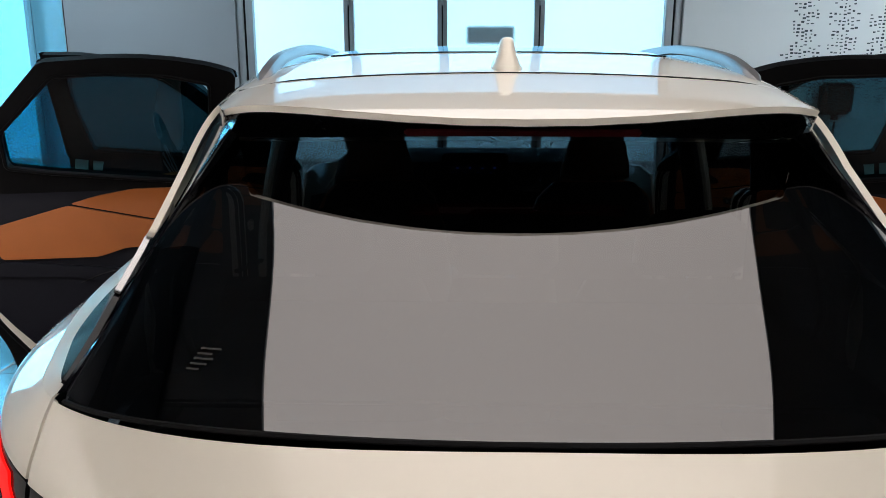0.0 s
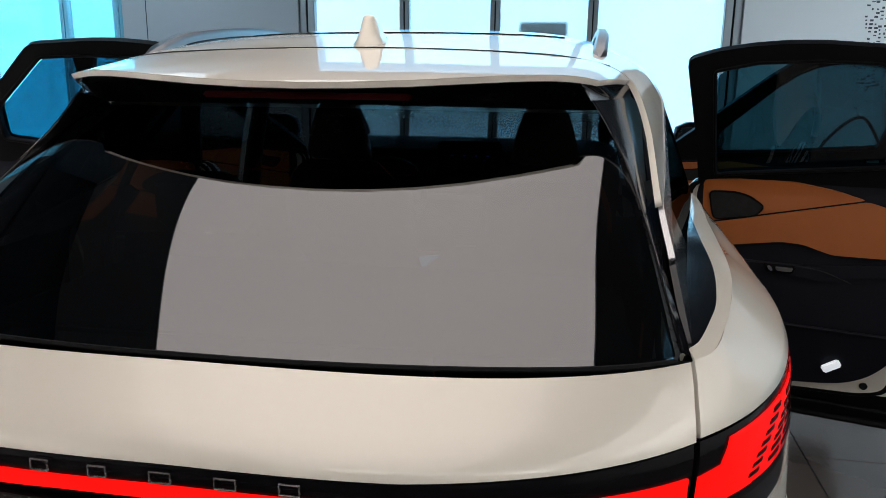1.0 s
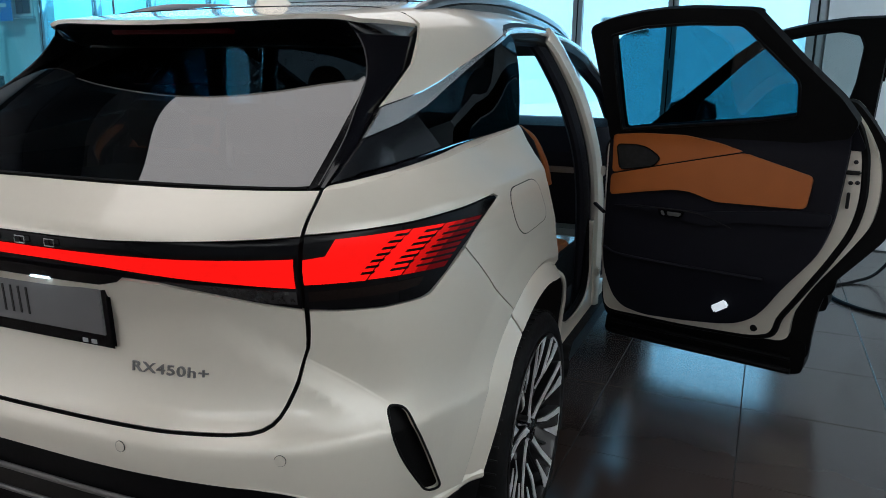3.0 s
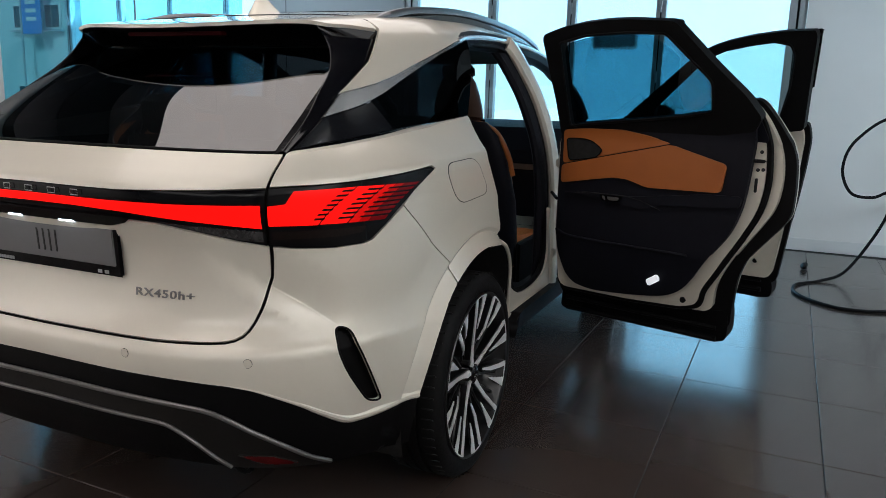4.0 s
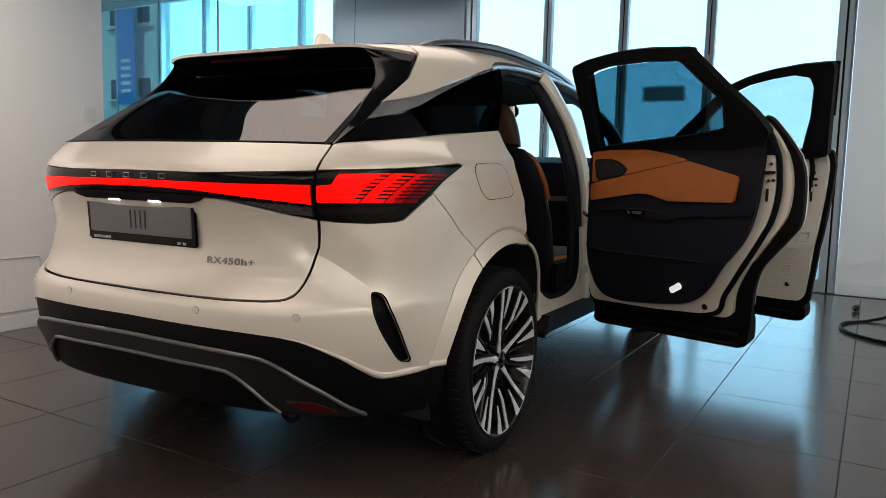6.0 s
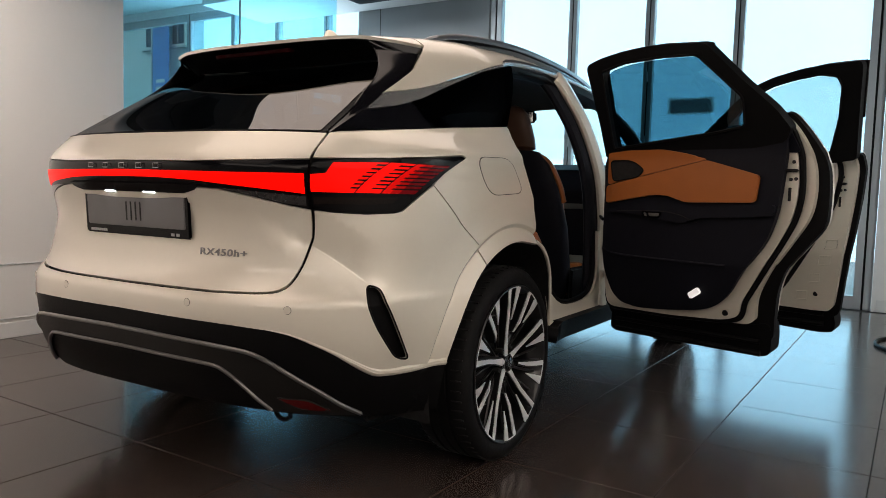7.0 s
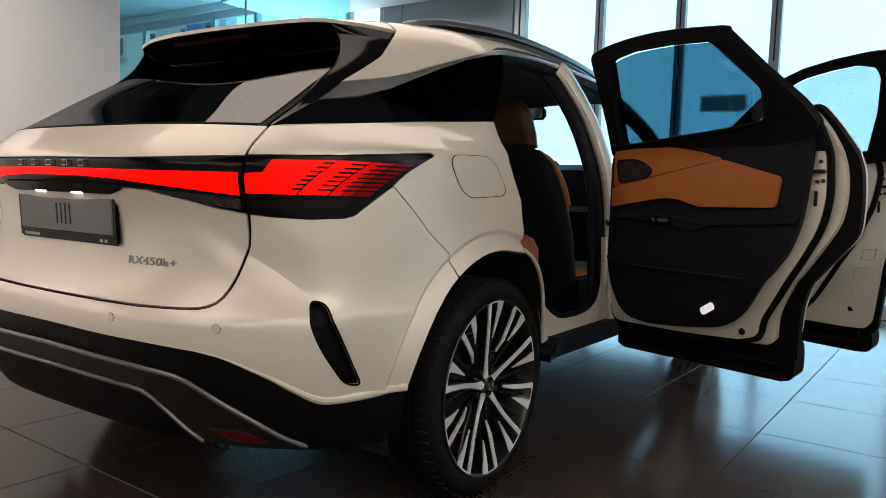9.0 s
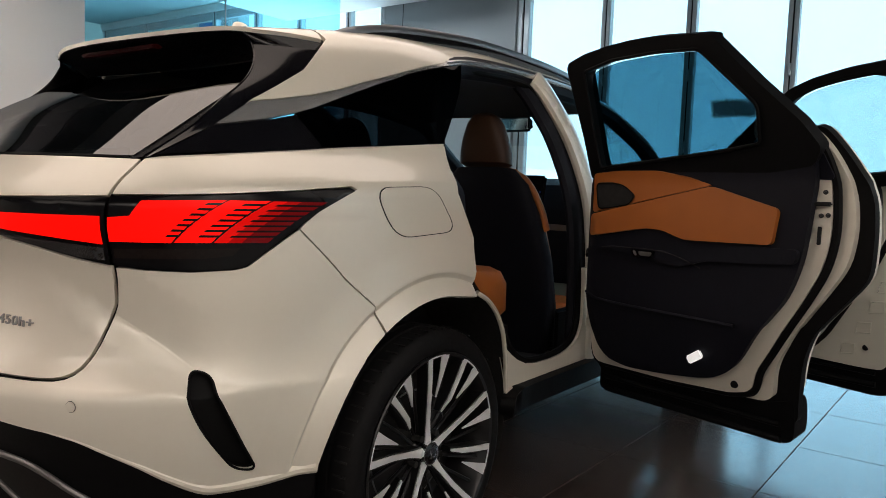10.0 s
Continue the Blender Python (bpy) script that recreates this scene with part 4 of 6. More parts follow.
def quarter(m):
    q = panel("quarter_panel", QUARTER, S, PAINT, car, "cream-white rear quarter panel", step=0.016, lines=RIDGE + EDGE, mirror=m)
    # shoulder between the side and the foot of the windows
    outer = [Vector(S(*p)) for p in (RX(SEAM + .003, 1.181), RX(.70, 1.184), SY(.42, 1.194), SY(.508, 1.204), SY(.65, 1.219), SY(.782, 1.233), SY(1.0, 1.256), SY(1.24, 1.280))]
    inner = [Vector(T(*TZ(y, z))) for y, z in ((.335, 1.190), (.38, 1.198), (.52, 1.210), (.62, 1.218), (.76, 1.232), (.90, 1.249), (1.08, 1.266), (1.26, 1.286))]
    o, i = smooth_path(outer, 8), smooth_path(inner, 8)
    i = [p + Vector((-.006, 0, -.004)) for p in i]
    n = len(o) - 1

    def ruled(a, b):
        k = min(max(a, 0), 1) * n
        j = min(int(k), n - 1)
        p, r = o[j].lerp(o[j + 1], k - j), i[j].lerp(i[j + 1], k - j)
        w = b * 2
        return p.lerp(r, w) + Vector((0.3, -0.1, 1)) * (0.12 * (p - r).length * w * (1 - w))
    split = [(a, .5 - .36 * math.sin(math.pi * min(1, a / .92) ** .8)) for a in np.linspace(0, 1, 25)]
    panel("shoulder", [(0, 0), (1, 0)] + split[::-1], ruled, PAINT, q, "", step=0.03, depth=0.004, middle=(0, 1.2, 0.6), mirror=m)
    panel("shoulder_trim", split[1:] + [(.5, .5)], ruled, GLOSS, q, "gloss black trim foot", step=0.03, depth=0.004, middle=(0, 1.2, 0.6), mirror=m)
    # fuel flap with its dark gap
    flap = rounded([SY(.815, 1.138), SY(1.070, 1.147), SY(1.158, 1.016), SY(.885, 1.002)], 0.05)
    panel("flap_gap", flap, S, VOID, q, off=0.0006, depth=0, step=0.03, mirror=m)
    c = np.mean(flap, axis=0)
    panel("fuel_flap", [tuple(c + (np.array(p) - c) * 0.966) for p in flap], S, PAINT, q, "flush fuel flap", off=0.0014, depth=0.001, step=0.03, mirror=m)
    panel("air_slot", SLOT, S, PLASTIC, bumper, "black vertical air slot", off=-0.022, depth=0, step=0.02, mirror=m)
    edge = [Vector(S(*p)) for p in dense(SLOT, 0.02)]
    bm = tube(edge, 0.003, True, 6)
    part("slot_rim", flip(bm) if m else bm, PLASTIC, bumper)
    # tail lamp
    lamp = panel("tail_lamp", LAMP, S, LAMPBLACK, car, "gloss black tail lamp with glowing red segments", off=-0.002, step=0.025, mirror=m)
    red = [RX(.669, 1.000), RX(.669, 1.052), RX(.702, 1.057), RX(.713, 1.090), RX(.808, 1.096), RX(.7825, 1.045), RX(.760, 1.000)]
    panel("red_segment", red, S, REDLIGHT, lamp, "glowing red segment", off=0.001, depth=0.004, step=0.02, mirror=m)
    # slanted bands of red, cut by short black dashes
    def slant(z):
        return RX(.760 + (z - 1.0) * 0.5, z)[0]

    def quad(name, a, b, z, h, mat, off, parent=lamp):
        sl = slant(z + h) - slant(z)
        panel(name, [(a, z), (b, z), (b + sl, z + h), (a + sl, z + h)], S, mat, parent, "", off=off, depth=0.002, step=0.03, mirror=m)

    for i in range(8):
        z, h = 1.001 + i * 0.0119, 0.0119
        d1 = slant(z)
        d2 = d1 + 0.112
        lim = SY(.478 + (z - .96) * 1.55, z)[0] - 0.014
        for a, b, mat in ((d1 + 0.007, d2 - 0.003, REDLIGHT), (d2 + 0.004, d2 + 0.040, REDHIGH), (d2 + 0.040, d2 + 0.075, REDMID), (d2 + 0.075, d2 + 0.14, REDDIM)):
            b = min(b, lim)
            if b - a > 0.008:
                quad("red_slat", a, b, z, h, mat, 0.001)
        if i == 0:
            continue
        dash = 0.0052
        quad("lamp_dash", d1 - 0.032, d1 + 0.008, z, dash, LAMPBLACK, 0.0026)
        quad("lamp_dash", d2 - 0.052, min(d2 + 0.004, lim), z, dash, LAMPBLACK, 0.0026)
        if lim - d2 > 0.05:
            quad("lamp_dash", d2 + 0.030, min(d2 + 0.14, lim), z, dash * 0.8, LAMPBLACK, 0.0026)
    panel("indicator", [RX(.674, .964), RX(.80, .966), SY(.425, .972), SY(.440, .990), RX(.80, .987), RX(.674, .985)], S, AMBER, lamp, "unlit indicator lens", off=0.001, depth=0.004, step=0.02, mirror=m)
    # dark wheel well behind the arch
    bm = lathe([(0.488, 0.60), (0.488, 0.885)], 48, "x", (0, 1.06, ZH))
    bmesh.ops.delete(bm, geom=[f for f in bm.faces if len(f.verts) > 4], context="FACES_ONLY")
    bmesh.ops.delete(bm, geom=[v for v in bm.verts if v.co.z < 0.20], context="VERTS")
    part("wheel_well", flip(bm) if m else bm, VOID, car)
    part("well_wall", box((0.03, 0.96, 0.7), ((-1 if m else 1) * 0.62, 1.06, 0.55), 0.01), VOID, car)
    # parking sensors
    for x in (0.316, 0.652):
        p = Vector(S(*RX(x, .650)))
        n = Vector((0, -1, 0)) if x < 0.5 else Vector((0.33, -0.94, 0))
        for r, o, mt in ((0.0126, 0.0002, VOID), (0.0117, 0.0006, PAINT)):
            bm = lathe([(r, 0), (r, 0.0012)], 20, "z")
            bmesh.ops.transform(bm, matrix=Matrix.Translation(p + n * o) @ n.to_track_quat("Z", "Y").to_matrix().to_4x4(), verts=bm.verts)
            part("parking_sensor", flip(bm) if m else bm, mt, bumper)


both(quarter)


def bumper_lip(m):
    """Rolled lower edge of the bumper, broader behind the wheel."""
    pts = smooth_path([Vector(S(*p)) for p in (RX(.50, .595), RX(.60, .588), RX(.661, .575), RX(.71, .552), RX(.76, .518), RX(.79, .485), SY(.351, .447), SY(.40, .440), SY(.478, .442), SY(.56, .448), SY(.600, .451))], 5)
    r = [0.001 + 0.013 * min(1, k / (len(pts) - 1) / 0.6) ** 2 for k in range(len(pts))]
    bm = tube([p + Vector((-0.3, 0.3, 0.6)) * q for p, q in zip(pts, r)], r, n=10)
    part("bumper_lip", flip(bm) if m else bm, PAINT, bumper)


both(bumper_lip)

# lower bumper
WEDGE = [RX(.402, .598), RX(.50, .595), RX(.60, .588), RX(.661, .575), RX(.71, .552), RX(.76, .518), RX(.79, .485), SY(.351, .446), SY(.40, .438), SY(.478, .440), SY(.56, .446), SY(.600, .448)]
VALANCE = [(0, .325), RX(.43, .325), RX(.57, .318), RX(.70, .305), SY(.36, .295), SY(.50, .285), SY(.615, .285)] + WEDGE[::-1] + [(0, .601)]
panel("bumper_cladding", mir(VALANCE), S, PLASTIC, car, "matt black lower bumper cladding", off=-0.004, step=0.04, depth=0.03)
SILV1 = [(0, .538), (.275, .534), (.45, .527), (.545, .516), (.60, .492), (.65, .455), (.716, .394), (.745, .35), (.770, .312)]
SILV2 = [(0, .474), (.25, .471), (.40, .466), (.445, .455), (.497, .417), (.54, .365), (.567, .329)]
FACE = [RX(x, z - .004) for x, z in SILV1] + [RX(x, z) for x, z in SILV2[::-1]]
panel("bumper_insert", mir([(0, .534)] + FACE[1:-1] + [(0, .474)]), S, TRIM, car, "dark grey bumper insert", off=0.004, step=0.03, depth=0.01)


def strip(name, line, r, mat, parent, off=0.004):
    pts = [Vector(S(*RX(x, z))) + Vector((0, -off, 0)) for x, z in line]
    pts = [Vector((-p.x, p.y, p.z)) for p in pts[:0:-1]] + pts
    return part(name, tube(smooth_path(pts, 5), r, n=8), mat, parent, "thin satin silver trim strip")


strip("silver_trim", SILV1, 0.007, DIMSILVER, car, 0.006)
strip("silver_trim", SILV2, 0.006, DIMSILVER, car, 0.008)


def reflector(m):
    loop = rounded([RX(.598, .376), RX(.676, .370), RX(.716, .334), RX(.65, .338)], 0.008, 3)
    r = panel("reflector", loop, S, REFLECTOR, car, "dark red bumper reflector", off=0.006, depth=0.008, step=0.02, mirror=m)
    bm = tube([Vector(S(*p)) + Vector((0, -0.006, 0)) for p in loop], 0.003, True, 6)
    part("reflector_rim", flip(bm) if m else bm, TRIM, r)


both(reflector)
part("tow_eye", tube([(0.55 + 0.03 * math.cos(a), 0.25, 0.30 + 0.02 * math.sin(a)) for a in np.linspace(0, 6.0, 12)], 0.008), RUBBER, car)
part("exhaust_silencer", box((0.7, 0.3, 0.14), (0, 0.42, 0.33), 0.05, segs=3), VOID, car)

# roof, chrome strip, quarter glass
HALF_ROOF = [(0, 1.010), TMX(.25, .989), TMX(.466, .936), TMX(.56, .922), TMX(.604, .920)]
HALF_ROOF += [(2 * QK - TZ(y, z)[0], y) for y, z in ((.80, 1.452), (.70, 1.394), (.612, 1.346), (.70, 1.362), (.797, 1.382), (.90, 1.411), (.993, 1.443), (1.12, 1.484), (1.249, 1.525), (1.38, 1.560), (1.505, 1.588), (1.8, 1.612), (2.2, 1.618), (2.6, 1.600), (2.85, 1.568), (3.0, 1.535))]
HALF_ROOF += [(2 * QK - TX(x, y)[0], y) for x, y in ((.58, 3.02), (.4, 3.06), (.2, 3.08))] + [(0, 3.09)]
panel("roof", mir(HALF_ROOF), TM, PAINT, car, "cream-white roof", step=0.045, middle=(0, 2.0, 0.9))

seam = [TM(*p) for p in ((0, 1.008), TMX(.12, 1.003), TMX(.25, .987), TMX(.36, .964), TMX(.466, .934), TMX(.56, .920))]
seam = smooth_path([Vector((-x, y, z)) for x, y, z in seam[:0:-1]] + [Vector(p) for p in seam], 4)
part("roof_seam", tube(seam, 0.0024, n=6), VOID, car, "dark seam between roof and spoiler")
SUNROOF = rounded([(-.46, 1.43), (-.30, 1.405), (0, 1.395), (.30, 1.405), (.46, 1.43), (.47, 2.2), (.46, 2.92), (0, 2.97), (-.46, 2.92)], 0.05)
panel("glass_roof", SUNROOF, SP, ROOFGLASS, car, "dark glass roof panel", step=0.05, off=0.003, depth=0.012, middle=(0, 2.0, 0.9))


def side_glass(m):
    chrome = [TZ(.500, 1.276), TZ(.612, 1.343), TZ(.70, 1.359), TZ(.797, 1.379), TZ(.90, 1.408), TZ(.993, 1.440), TZ(1.12, 1.481), TZ(1.249, 1.522), TZ(1.38, 1.557), TZ(1.505, 1.585), TZ(1.505, 1.578), TZ(1.36, 1.543), TZ(1.189, 1.497), TZ(1.05, 1.445), TZ(.918, 1.394), TZ(.79, 1.343), TZ(.662, 1.306), TZ(.58, 1.290)]
    panel("chrome_strip", chrome, T, BRUSHED, car, "brushed silver window strip", step=0.03, off=0.002, depth=0.01, mirror=m)
    black = [TZ(.335, 1.192), TZ(.498, 1.272), TZ(.58, 1.287), TZ(.662, 1.303), TZ(.74, 1.322), TZ(.80, 1.24), TZ(.72, 1.229), TZ(.60, 1.217), TZ(.45, 1.205)]
    panel("quarter_trim", black, T, GLOSS, car, "gloss black quarter trim", step=0.03, off=0.0, depth=0.01, mirror=m)
    pane = [TZ(.738, 1.328), TZ(.79, 1.347), TZ(.918, 1.399), TZ(1.05, 1.450), TZ(1.189, 1.502), TZ(1.36, 1.548), TZ(1.50, 1.582), TZ(1.40, 1.46), TZ(1.255, 1.287), TZ(1.1, 1.268), TZ(.918, 1.252), TZ(.802, 1.24)]
    panel("quarter_window", pane, T, QUARTERGLASS, car, "dark tinted quarter window", step=0.04, off=-0.002, depth=0.004, mirror=m)
    # roof rail
    sx = -1 if m else 1
    pts = [(sx * x, y, z) for x, y, z in ((.541, 1.015, 1.600), (.545, 1.10, 1.630), (.556, 1.30, 1.669), (.567, 1.7, 1.704), (.57, 2.1, 1.708), (.565, 2.5, 1.694), (.556, 2.8, 1.660), (.55, 2.92, 1.624))]
    line = smooth_path(pts, 8)
    n = len(line)

    def bar(top, low, half):
        bm = bmesh.new()
        last = None
        for k, p in enumerate(line):
            e = min(k, n - 1 - k) / 5
            hw = half * min(1, 0.25 + 0.75 * e)
            zr = SP(p.x, p.y)[2]
            z1 = p.z + top
            z0 = max(p.z + low, zr - 0.006) if low > -0.03 else zr - 0.01
            z1 = max(z1, z0 + 0.004)
            ring = [bm.verts.new((p.x + hw * a, p.y, z0 + (z1 - z0) * b)) for a, b in ((-1, 0), (-1, .6), (-.6, 1), (.6, 1), (1, .6), (1, 0))]
            if last:
                for j in range(6):
                    bm.faces.new((last[j], last[(j + 1) % 6], ring[(j + 1) % 6], ring[j]))
            else:
                bm.faces.new(ring)
            last = ring
        bm.faces.new(last)
        bmesh.ops.recalc_face_normals(bm, faces=bm.faces)
        return bm
    rail = part("roof_rail", bar(0.008, -0.016, 0.016), RAIL, car, "satin silver roof rail")
    part("rail_foot", bar(-0.016, -0.2, 0.012), GLOSS, rail, "black rail base")


both(side_glass)


def pillar_backing(m):
    """Black inner sheet that closes the joint between the fin and the side trim."""
    def f(a, b):
        d = dline(min(b, 1.0)) + Vector((-0.004, -0.006, 0))
        return d.lerp(Vector(T(*TZ(d.y + 0.10, d.z))) + Vector((-0.008, 0, 0)), a / 0.1)
    panel("pillar_backing", [(0, 0), (.1, 0), (.1, .6), (0, .6)], f, GLOSS, car, "", step=0.03, depth=0, middle=(0, 1.2, 1.0), mirror=m)


both(pillar_backing)
fin_m = pillow([((0, 1.125, 1.605), 0.044, 0.110, 0), ((0, 1.125, 1.622), 0.040, 0.104, 0), ((0, 1.120, 1.630), 0.033, 0.094, 0), ((0, 1.110, 1.650), 0.024, 0.070, 0), ((0, 1.096, 1.672), 0.018, 0.042, 0), ((0, 1.087, 1.684), 0.015, 0.026, 0), ((0, 1.085, 1.689), 0.009, 0.015, 0)], power=2.3)
bmesh.ops.translate(fin_m, vec=(0, 0.005, 0.013), verts=fin_m.verts)
part("antenna", fin_m, PAINT, car, "cream-white shark-fin antenna")

# ---- the car: front half, door frames ----
def hood(x, y):
    t = (y - 3.55) / 1.25
    return x, y, 1.165 - 0.02 * t - 0.13 * max(0, t) ** 2.2 - 0.05 * (abs(x) / 0.8) ** 2.5


panel("bonnet", mir([(0, 3.72), (.40, 3.66), (.72, 3.50), (.80, 3.6), (.79, 4.2), (.68, 4.62), (.4, 4.76), (0, 4.80)]), hood, PAINT, car, "cream-white bonnet", step=0.06, middle=(0, 4.0, 0.2))
WIND = [(0, 3.10), (2 * QK - TX(.2, 3.09)[0], 3.09), (2 * QK - TX(.58, 3.03)[0], 3.03), (2 * QK - TZ(3.15, 1.49)[0], 3.15), (2 * QK - TZ(3.55, 1.30)[0], 3.55), (2 * QK - TX(.4, 3.74)[0], 3.74), (0, 3.80)]
w = panel("windscreen", mir(WIND), TM, CLEARGLASS, car, "clear windscreen", step=0.06, depth=0.004, middle=(0, 2.6, 0.6))
w.visible_shadow = False
AEND = UK * (UF + 2)


def front_side(m):
    fender = [SY(3.22, .45), SY(3.22, 1.0), SY(3.24, 1.13), SY(3.45, 1.15), SY(3.70, 1.13), SY(4.15, 1.10), SY(4.40, 1.02), SY(4.50, .80), SY(4.42, .62)] + arc(3.91, ARCH_R, 22, 165, 14) + [SY(3.42, .40)]
    panel("front_wing", fender, S, PAINT, car, "cream-white front wing", step=0.05, mirror=m)
    face = [SY(4.505, .80), SY(4.43, .62)] + arc(3.91, ARCH_R, 20, 0, 3) + [SY(4.38, .25), (AEND, .25), (AEND, .90), SY(4.62, .95), SY(4.43, 1.0)]
    panel("front_bumper", face, S, PAINT, car, "cream-white front bumper", step=0.05, mirror=m)
    panel("headlamp", rounded([SY(4.30, 1.02), SY(4.60, .93), SY(4.60, .86), SY(4.34, .94)], 0.02), S, CLEARLENS, car, "dark headlamp", step=0.03, off=0.006, mirror=m)
    panel("grille", [(AEND, .30), (AEND, .82), (AEND - .35, .80), (AEND - .42, .55), (AEND - .5, .30)], S, PLASTIC, car, "black front grille", step=0.05, off=0.006, mirror=m)
    panel("wing_liner", [SY(3.3, .42), SY(3.3, 1.0), SY(4.3, .9)] + arc(3.91, .475, 30, 165, 10), S, VOID, car, off=-0.03, depth=0, step=0.08, mirror=m)
    sx = -1 if m else 1
    # sill, pillars and roof frame round the door openings
    sill = [SY(1.528, .368), SY(3.42, .355), SY(3.42, .42), SY(3.25, .452), SY(1.60, .452), SY(1.530, .425)]
    panel("sill_cladding", sill, S, PLASTIC, car, "matt black sill cladding", step=0.06, depth=0.05, off=-0.006, mirror=m)
    rim = [(sx * x, 1.06 + .499 * math.cos(radians(a)), .37 + .499 * math.sin(radians(a))) for x, a in ((.938, 66), (.945, 60), (.940, 52), (.932, 45), (.921, 37), (.909, 30), (.898, 22), (.890, 15), (.886, 9))]
    part("arch_edge", tube(smooth_path(rim, 5), 0.008, n=8), PAINT, car, "cream-white arch edge")

    def step_face(y, z):
        roll = max(0, 0.475 - z) / 0.06
        return 0.884 + 0.022 * min(1, roll) ** 1.5 - 0.018 * max(0, z - 0.55), y, z
    rocker = [(1.534, .50), (1.548, .430), (3.22, .430), (3.22, .51), (2.62, .510), (2.46, .518), (2.36, .545), (2.315, .60), (2.295, .70), (2.290, .84), (2.165, .84), (2.158, .66), (2.145, .60), (2.115, .557), (2.06, .527), (1.98, .512), (1.88, .507), (1.77, .510), (1.69, .522), (1.63, .545), (1.59, .568), (1.548, .598), (1.515, .632), (1.488, .632), (1.515, .56)]
    panel("rocker_panel", rocker, step_face, PAINT, car, "cream-white sill that sweeps up into the pillar", step=0.025, depth=0.02, middle=(0, 2.1, 0.7), mirror=m)
    jamb = [SY(1.172, 1.0), SY(1.22, .86), SY(1.265, .86), SY(1.28, 1.0), SY(1.28, 1.27), SY(1.25, 1.275), SY(1.2, 1.2), SY(1.175, 1.12)]
    panel("rear_jamb", jamb, S, BLACKLEATHER, car, "dark door jamb", step=0.04, off=-0.045, depth=0.03, mirror=m)
    # dark rear arch inside the opening
    bm = bmesh.new()
    last = None
    for a in range(4, 86, 3):
        c, d = math.cos(radians(a)) * .494, math.sin(radians(a)) * .494
        x = .884 + .056 * min(1, max(0, (a - 12) / 38))
        row = [bm.verts.new((k, 1.06 + c, .37 + d)) for k in (.60, x)]
        if last:
            bm.faces.new((last[0], row[0], row[1], last[1]))
        last = row
    part("arch_liner", flip(bm) if m else bm, VOID, car)
    pil = [(.878, 2.24, .45), (.880, 2.24, .70), (.872, 2.235, .95), (.845, 2.22, 1.15), (.785, 2.165, 1.36), (.715, 2.09, 1.52), (.678, 2.05, 1.585), (.662, 2.035, 1.602)]
    bm = tube(smooth_path([(sx * x, y, z) for x, y, z in pil], 6), 0.053, n=12, flat=0.55, up=(1, 0, 0.3))
    part("centre_pillar", bm, PAINT, car, "cream-white centre pillar")
    bm = tube(smooth_path([(sx * (x - .05), y - .055, z) for x, y, z in pil], 6), 0.062, n=12, flat=0.5, up=(1, 0, 0.3))
    part("pillar_trim", bm, BLACKLEATHER, car, "black inner pillar trim")
    edge = [Vector(T(*TZ(y, z))) for y, z in ((1.40, 1.558), (1.505, 1.580), (1.65, 1.594), (1.8, 1.603), (2.0, 1.608), (2.2, 1.609), (2.4, 1.603), (2.6, 1.591), (2.85, 1.559), (3.0, 1.526))]
    edge += [Vector((.72, 3.25, 1.41)), Vector((.735, 3.5, 1.27))]
    bm = tube(smooth_path([(sx * (p.x - .008), p.y, p.z) for p in edge], 6), 0.012, n=10)
    part("roof_frame", bm, BRUSHED, car, "brushed silver strip over the doors")
    bm = tube(smooth_path([(sx * (p.x - .045), p.y, p.z - .012) for p in edge], 6), 0.042, n=10)
    part("frame_trim", bm, BLACKLEATHER, car, "black inner roof trim")
    seal = [(sx * x, y, z) for x, y, z in ((.655, 1.46, 1.548), (.70, 1.38, 1.45), (.775, 1.27, 1.28), (.845, 1.24, 1.05), (.855, 1.30, .90), (.86, 1.40, .79), (.862, 1.535, .68), (.866, 1.60, .59), (.866, 1.69, .535), (.866, 1.80, .517), (.866, 1.95, .519), (.866, 2.07, .545), (.864, 2.125, .60), (.86, 2.145, .68), (.84, 2.165, .9), (.80, 2.15, 1.15), (.745, 2.10, 1.36), (.68, 2.02, 1.53), (.66, 1.95, 1.572), (.665, 1.7, 1.567))]
    part("door_seal", tube(smooth_path(seal, 6, True), 0.013, True, 8), RUBBER, car, "black rubber door seal")


both(front_side)


# ---- wheels ----
SPOKES = {}


